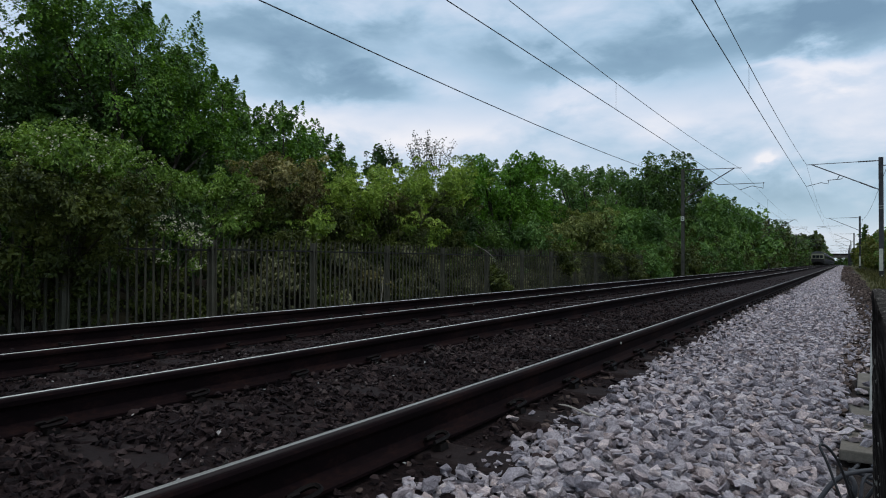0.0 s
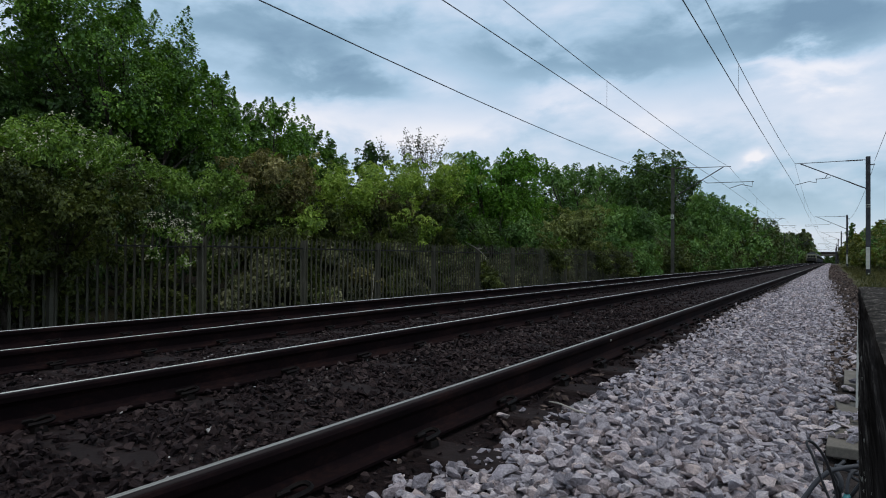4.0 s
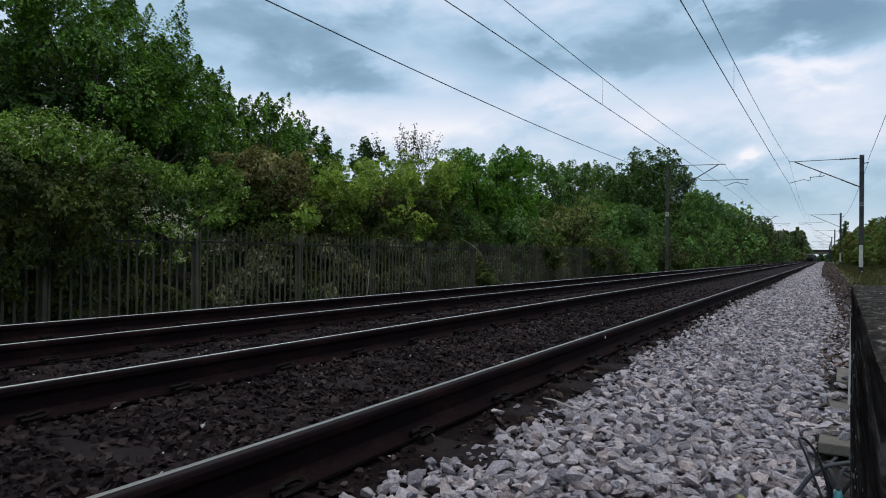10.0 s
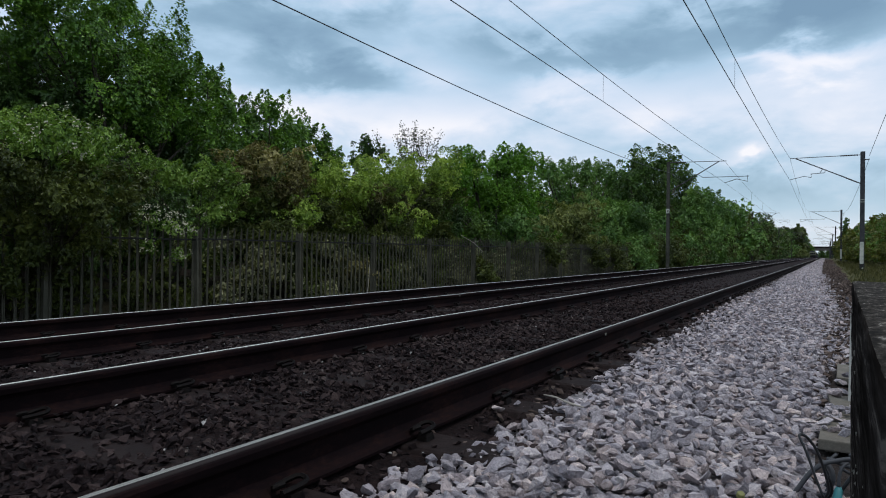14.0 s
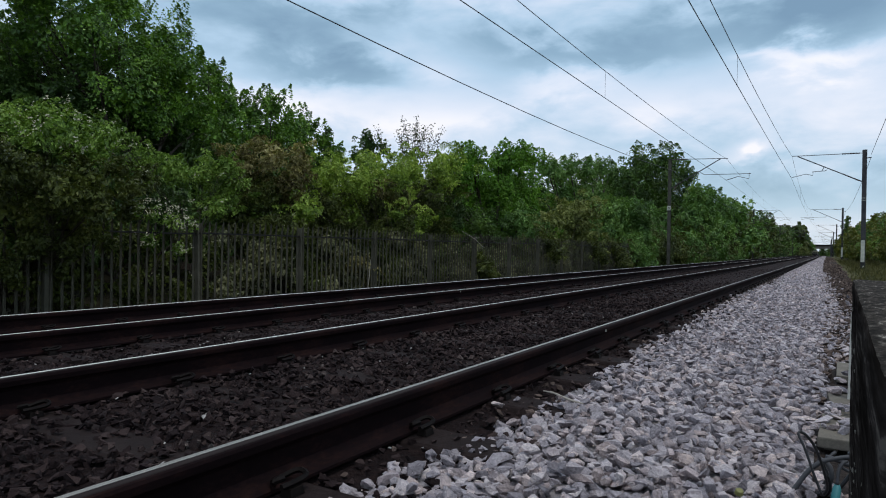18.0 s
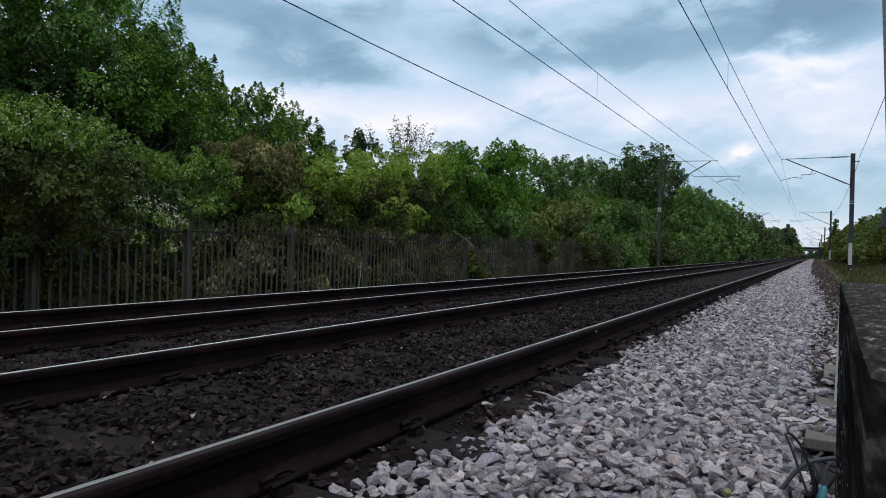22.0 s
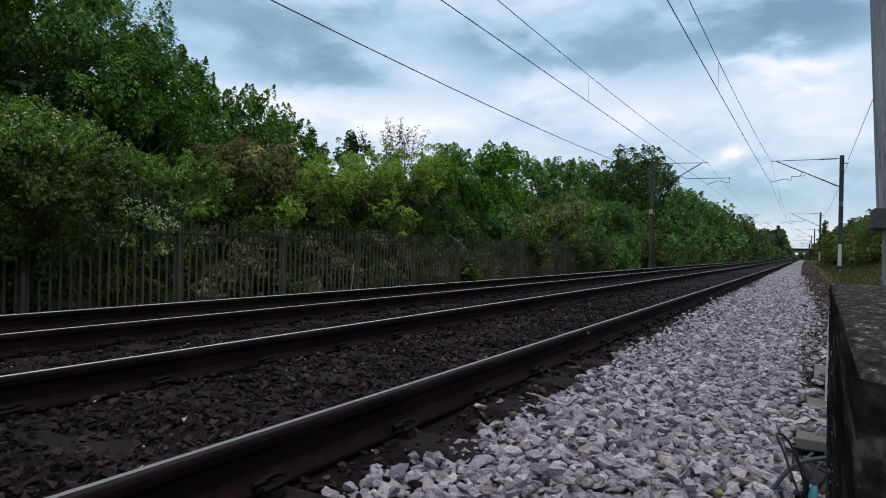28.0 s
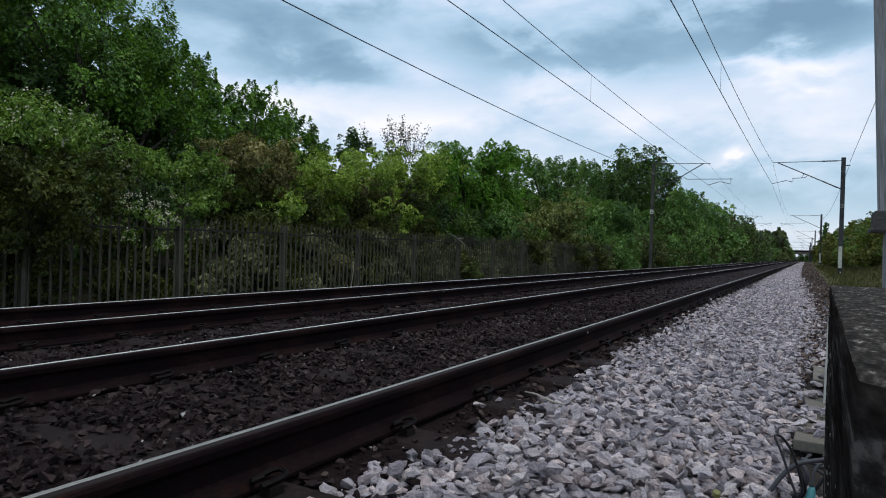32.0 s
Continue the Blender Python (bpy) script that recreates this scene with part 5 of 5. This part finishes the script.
def grass(name, x0, x1, y0, y1, count, tall, label):
    n = count
    x, y = rng.uniform(x0, x1, n), rng.uniform(y0, y1, n)
    edge = np.array([0.35 + 0.5 * noise.noise((0, v * 0.35, 2)) for v in y])
    keep = (np.minimum(x - x0, x1 - x) > edge) | (rng.uniform(size=n) < 0.25)
    x, y = x[keep], y[keep]
    n = len(x)
    z = surface(x)
    h = tall * rng.uniform(0.4, 1.2, n)
    a = rng.uniform(0, 2 * np.pi, n)
    w = 0.006 + 0.0002 * y
    lean = rng.normal(0, 0.35, (n, 2)) * h[:, None]
    base = np.stack([x, y, z], 1)
    side = np.stack([np.cos(a) * w, np.sin(a) * w, np.zeros(n)], 1)
    mid = base + np.stack([lean[:, 0] * 0.35, lean[:, 1] * 0.35, h * 0.6], 1)
    tip = base + np.stack([lean[:, 0], lean[:, 1], h], 1)
    v = np.stack([base - side, base + side, mid + side * 0.6, tip, mid - side * 0.6], 1).reshape(-1, 3)
    me = mesh_np(name, v, np.arange(n * 5).reshape(-1, 5))
    me.materials.append(LEAF["grass"])
    tagged(new(name, me), label, "grass", kind="stuff")


grass("bank_grass", 0.62, 6.0, -4, 26, 22000, 0.22, "rough yellow-green grass on the bank")
grass("far_bank_grass", 0.75, 7.0, 26, 95, 14000, 0.24, "long rough grass below the bushes")
grass("fence_grass", -11.2, -9.0, 3, 40, 12000, 0.3, "long grass and weeds along the fence foot")

# ---- things beside the track ----


def build_block():
    """The worn concrete plinth at the cess."""
    bm = bmesh.new()
    quad = [(0.0190, 0.25), (0.62, 0.25), (0.64, 1.43), (0.0385, 1.42)]
    lo = [bm.verts.new((x, y, -0.35)) for x, y in quad]
    hi = [bm.verts.new((x, y, 0.703)) for x, y in quad]
    for k in range(4):
        bm.faces.new((lo[k], lo[(k + 1) % 4], hi[(k + 1) % 4], hi[k]))
    bm.faces.new(hi)
    bm.faces.new(lo[::-1])
    bmesh.ops.recalc_face_normals(bm, faces=bm.faces)
    bmesh.ops.subdivide_edges(bm, edges=bm.edges, cuts=60, use_grid_fill=True)
    # sides keep the shade-darkened concrete, top faces get the lichened one
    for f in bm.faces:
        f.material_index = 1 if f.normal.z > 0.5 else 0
    for v in bm.verts:
        q = v.co.copy()
        inner = 0.0190 + (q.y - 0.25) * 0.0166
        side, top = q.x - inner < 0.004, q.z > 0.7
        # the near corner is broken away
        chip = 0.065 * max(0.0, 1 - (q.x - inner) / 0.036)
        v.co.y += chip * (1.4 - q.y) / 1.15
        v.co += v.normal * (0.0016 * noise.noise(q * 11) + 0.0012 * noise.noise(q * 41))
        if side and top:
            v.co += Vector((0.0018, 0, -0.0018)) * (0.4 + abs(noise.noise(Vector((0, q.y * 30, 0)))))
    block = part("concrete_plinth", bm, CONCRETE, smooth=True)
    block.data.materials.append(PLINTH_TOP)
    tagged(block, "dark weathered concrete plinth with lichen and chipped edges", "concrete block")
    for k in range(60):
        v, f = STONES[k % 24]
        y = rng.uniform(0.36, 1.35)
        if k < 22:
            at, size = (0.0190 + (y - 0.25) * 0.0166, y, rng.uniform(0.25, 0.68)), (0.0012, rng.uniform(0.002, 0.006), rng.uniform(0.003, 0.009))
        else:
            at, size = (rng.uniform(0.06, 0.5), y, 0.703), (rng.uniform(0.003, 0.009), rng.uniform(0.003, 0.012), 0.0015)
        me = mesh_np("lichen_patch", v * np.array(size) + np.array(at), f)
        me.materials.append(LICHEN)
        tagged(adopt(new("lichen_patch", me), block), "pale crusty lichen patch" if k == 0 else "")


build_block()


def build_lids():
    for x0, y0, y1, z, turn in ((-0.03, 3.02, 3.45, 0.0, -2), (0.03, 3.54, 4.08, -0.012, 3), (0.05, 4.72, 5.27, -0.02, -1)):
        bm = bmesh.new()
        box(bm, (0.42, y1 - y0, 0.045), (0.21, (y1 - y0) / 2, -0.0225), 0.006)
        lid = part("trough_lid", bm, LID)
        lid.matrix_world = pose(x0, y0, z, 0.6, -0.5, turn)
        tagged(lid, "grey concrete cable trough lid half buried in ballast", "trough lid", "cable trough lids")
    bm = bmesh.new()
    box(bm, (0.05, 0.5, 0.18), (0.02, 3.36, -0.14), 0.008)
    box(bm, (0.05, 0.5, 0.18), (0.36, 3.36, -0.14), 0.008)
    tagged(part("cable_trough", bm, LID), "grey concrete cable trough under its lids", "trough")
    peg = empty("marker_peg", pose(0.106, 3.93, -0.012, -2, 1.2, 0), "thin white marker peg standing on a concrete lid", "marker")
    part("strip", box(bmesh.new(), (0.013, 0.03, 0.45), (-0.006, 0, 0.225), 0.002), PEG, peg)
    part("strip", box(bmesh.new(), (0.010, 0.022, 0.45), (0.0065, 0.012, 0.225), 0.002), LID, peg, "grey backing strip")


build_lids()

CABLES = []
CABLES.append(("black", 0.006, [(-0.006, 2.250, 0.012), (-0.031, 2.262, 0.076), (-0.054, 2.274, 0.140), (-0.073, 2.286, 0.180), (-0.067, 2.298, 0.189)]))
CABLES.append(("black", 0.007, [(-0.070, 2.300, 0.186), (-0.053, 2.312, 0.175), (-0.031, 2.324, 0.143), (-0.014, 2.336, 0.098), (-0.000, 2.348, 0.048), (0.007, 2.360, 0.004), (-0.005, 2.372, -0.028)]))
CABLES.append(("grey", 0.012, [(-0.104, 2.400, -0.060), (-0.078, 2.412, -0.020), (-0.047, 2.424, 0.029), (-0.011, 2.436, 0.063), (0.024, 2.448, 0.076), (0.069, 2.460, 0.088)]))
CABLES.append(("grey", 0.008, [(0.034, 2.420, 0.002), (0.038, 2.432, 0.044), (0.050, 2.444, 0.069), (0.062, 2.456, 0.074)]))
CABLES.append(("grey", 0.009, [(0.065, 2.420, 0.112), (0.082, 2.432, 0.083), (0.090, 2.444, 0.038), (0.085, 2.456, -0.009), (0.077, 2.468, -0.041)]))
CABLES.append(("dark", 0.009, [(-0.002, 2.450, 0.027), (0.014, 2.462, -0.008), (0.010, 2.474, -0.047), (-0.011, 2.486, -0.071)]))
CABLES.append(("grey", 0.012, [(-0.052, 2.470, -0.075), (-0.003, 2.470, -0.042), (0.016, 2.475, -0.006), (0.018, 2.480, 0.025), (0.004, 2.490, 0.048), (-0.02, 2.500, 0.055)]))
CABLES.append(("grey", 0.013, [(0.002, 2.500, 0.064), (0.034, 2.510, 0.057), (0.058, 2.515, 0.048), (0.100, 2.520, 0.042)]))
CABLES.append(("dark", 0.010, [(0.030, 2.520, -0.065), (0.056, 2.520, -0.017), (0.069, 2.525, 0.004), (0.085, 2.530, 0.030)]))
CABLES.append(("dark", 0.009, [(-0.030, 2.520, -0.070), (0.002, 2.520, -0.028), (0.005, 2.525, 0.004), (-0.004, 2.530, 0.034), (0.03, 2.560, 0.070)]))
CABLES.append(("grey", 0.008, [(0.039, 2.500, 0.044), (0.064, 2.512, 0.026), (0.092, 2.524, 0.021)]))


def build_cables():
    mats = {"black": RUBBER, "grey": GREY_CABLE, "dark": RUBBER}
    names = {"black": "black looped cable end beside the concrete plinth", "grey": "dusty grey cable curling out of the trough", "dark": "dark cable lying among the stones"}
    for kind, r, pts in CABLES:
        tagged(part("cable", tube(bmesh.new(), smooth_points(pts, 6), r * 0.66, 8), mats[kind], smooth=True), names[kind], "cable", "loose cables")
    p = Vector(CABLES[3][2][0]) - Vector((0, 0, 0.012))
    bm = bmesh.new()
    tube(bm, [p + Vector((-0.006, -0.03, -0.05)), p + Vector((-0.005, -0.02, -0.03)), p + Vector((0, 0, 0)), p + Vector((0.001, 0.005, 0.012))], [0.012, 0.0135, 0.0125, 0.007], 12)
    tagged(part("cable_sleeve", bm, TEAL, smooth=True), "teal plastic sleeve on a cable end", "cable sleeve")


build_cables()


def build_post():
    ob = empty("timber_post", pose(0.405, 4.0, -0.12), "weathered grey timber post with a dark collar on a slim stem", "post")
    part("stem", tube(bmesh.new(), [(0.03, 0, -0.3), (0.015, 0, 1.1)], 0.085, 14), TIMBER, ob, "slim grey stem")
    bm = bmesh.new()
    box(bm, (0.27, 0.22, 0.105), (0.02, 0, 1.077), 0.01)
    box(bm, (0.3, 0.2, 0.02), (0.02, 0, 1.03), 0.006)
    part("collar", bm, TIMBER_DARK, ob, "dark timber collar")
    bm = bmesh.new()
    box(bm, (0.21, 0.14, 2.6), (0, 0, 1.3), 0.012)
    for v in bm.verts:
        v.co.x += 0.004 * noise.noise(v.co * 2)
    shaft = part("shaft", bm, TIMBER, ob)
    shaft.matrix_local = pose(0.015, 0, 1.12, 0, -2.5, 0)
    for z in (0.28, 0.62, 1.05):
        bm = bmesh.new()
        bmesh.ops.create_cone(bm, cap_ends=True, segments=8, radius1=0.01, radius2=0.008, depth=0.02)
        bolt = part("bolt", bm, BLACK, shaft)
        bolt.matrix_local = pose(-0.06 + 0.02 * (z > 0.5), -0.074, z, 90, 0, 0)


build_post()


def build_litter():
    bm = bmesh.new()
    tube(bm, smooth_points([(-1.215, 2.985, 0.035), (-1.13, 2.925, 0.045), (-1.03, 2.86, 0.04), (-0.95, 2.81, 0.045)], 3), [0.003, 0.004, 0.005, 0.0045, 0.004, 0.005, 0.006, 0.005, 0.004, 0.003], 6)
    tagged(part("stick", bm, STICK), "bleached broken stick lying on the ballast", "stick")
    for x, y, z, s in ((-2.268, 1.789, 0.0, 0.026), (-2.35, 1.86, -0.01, 0.018), (-2.33, 2.45, 0.0, 0.022), (-2.15, 1.45, -0.01, 0.012)):
        v, f = STONES[int(s * 1000) % 24]
        me = mesh_np("stone", v * s, f)
        me.materials.append(PALE)
        st = new("stone", me)
        st.matrix_world = pose(x, y, z)
        tagged(st, "single pale stone on the dark ballast", "stone", "pale stones")

    bm = bmesh.new()
    bmesh.ops.create_cone(bm, cap_ends=True, segments=16, radius1=0.013, radius2=0.011, depth=0.016)
    bmesh.ops.bevel(bm, geom=[e for e in bm.edges if e.is_manifold and e.calc_face_angle(0) > 1], offset=0.002, segments=1, affect="EDGES")
    cap = part("bottle_cap", bm, YELLOW)
    cap.matrix_world = pose(-0.219, 2.09, 0.03, 20, 12, 0)
    tagged(cap, "dull yellow plastic cap lying on the ballast", "cap")


build_litter()

# ---- far end: road bridge over the line ----


def build_bridge():
    ob = empty("road_bridge", pose(-6.5, 560, 0), "grey road bridge crossing the railway far off", "bridge")
    part("girder", box(bmesh.new(), (34, 6, 1.9), (0, 0, 4.9), 0.05), LID, ob)
    part("parapet", box(bmesh.new(), (34, 0.3, 1.1), (0, -3.1, 6.4), 0.03), SLEEPER, ob, "dark parapet")
    part("coping", box(bmesh.new(), (34, 0.5, 0.25), (0, -3.1, 7.05), 0.03), LID, ob, "pale coping on the parapet")
    for x in (-10.5, 10.2):
        part("abutment", box(bmesh.new(), (5, 6, 9.5), (x, 0, 1.0), 0.05), SLEEPER, ob)


build_bridge()

# ---- the train that draws away ----
CREAM = plain("cream_carriage_paint", (0.30, 0.29, 0.185), 0.5)
SILVER = plain("dull_grey_roof", (0.10, 0.105, 0.11), 0.7)
MAROON = material("dark_carriage_side", [(0.2, (0.035, 0.033, 0.036)), (0.8, (0.06, 0.056, 0.06))], 2, 0.8, 0, 0.1, 30, 0.002, spec=0.1)
GLASS = plain("dark_window_glass", (0.015, 0.018, 0.02), 0.1)
UNDER = plain("dirty_underframe", (0.025, 0.022, 0.02), 0.8)
CARRIAGES = []


def build_train():
    body = [(-1.33, 1.0), (1.33, 1.0), (1.38, 1.5), (1.36, 2.9), (1.25, 3.3)]
    roof = [(1.25, 3.3), (1.0, 3.6), (0.5, 3.8), (0.0, 3.86), (-0.5, 3.8), (-1.0, 3.6), (-1.25, 3.3)]
    for k in range(8):
        ob = empty("railway_carriage", pose(-5.63, 161 + 23.4 * k, -0.09 + 0.0), ("cream-ended tail carriage of a passenger train" if k == 0 else "long dark passenger carriage with a dull grey roof"), "carriage", "carriages of the train")
        bm = bmesh.new()
        prism(bm, [(x, z) for x, z in body] + [(-1.25, 3.3), (-1.36, 2.9), (-1.38, 1.5)], 0, 22.8)
        part("body", bm, MAROON, ob)
        part("roof", prism(bmesh.new(), [(x * 1.004, z + 0.002) for x, z in roof], 0.02, 22.78), SILVER, ob)
        part("underframe", box(bmesh.new(), (2.3, 21, 0.5), (0, 11.4, 0.8), 0.05), UNDER, ob)
        for yb in (3.6, 19.2):
            bogie = part("bogie", box(bmesh.new(), (2.2, 3.2, 0.35), (0, 0, 0.5), 0.05), UNDER, ob)
            bogie.location = (0, yb, 0.06)
            for yw in (-1.2, 1.2):
                for xw in (-0.76, 0.76):
                    bm = bmesh.new()
                    bmesh.ops.create_cone(bm, cap_ends=True, segments=18, radius1=0.42, radius2=0.42, depth=0.12, matrix=pose(xw, yw, 0.42 + 0.11, 0, 90, 0))
                    part("wheel", bm, UNDER, bogie)
        for side in (-1, 1):
            for w in range(8):
                bm = bmesh.new()
                box(bm, (0.03, 1.7, 0.8), (side * 1.375, 2.6 + w * 2.5, 2.35), 0.01)
                part("side_window", bm, GLASS, ob)
        if k == 0:
            part("end_panel", prism(bmesh.new(), [(-1.3, 1.05), (1.3, 1.05), (1.34, 1.5), (1.32, 2.9), (1.2, 3.25), (-1.2, 3.25), (-1.32, 2.9), (-1.34, 1.5)], -0.03, 0.01), CREAM, ob, "cream painted end panel")
            part("end_apron", box(bmesh.new(), (2.5, 0.06, 0.85), (0, -0.05, 1.5), 0.02), UNDER, ob, "dirty dark lower end panel")
            for x in (-0.72, 0.0, 0.72):
                part("end_window", box(bmesh.new(), (0.62, 0.06, 0.75), (x, -0.05, 2.45), 0.02), GLASS, ob, "dark end window")
            for x in (-0.85, 0.85):
                bm = bmesh.new()
                bmesh.ops.create_cone(bm, cap_ends=True, segments=14, radius1=0.24, radius2=0.24, depth=0.45, matrix=pose(x, -0.22, 1.05, 90, 0, 0))
                part("buffer", bm, UNDER, ob)
            part("gangway", box(bmesh.new(), (1.0, 0.2, 0.4), (0, -0.08, 1.35), 0.03), UNDER, ob)
        for p in ob.children_recursive:
            p.location.z *= 0.88
            for v in {v for v in p.data.vertices}:
                v.co.z *= 0.88
        CARRIAGES.append(ob)


build_train()


def motions():
    speed = 12.6

    def at(y):
        y2 = min(y, 690.0)
        return pose(-5.63 + bend(y2)[0], y, -0.09 + bend(y2)[1])

    for k, ob in enumerate(CARRIAGES):
        walk(ob, [(t, at(170 + 23.4 * k + speed * t)) for t in (0.0, 4.0, 8.0, 12.0, 16.0, 20.0, 24.0, 28.0, 32.0)])


motions()
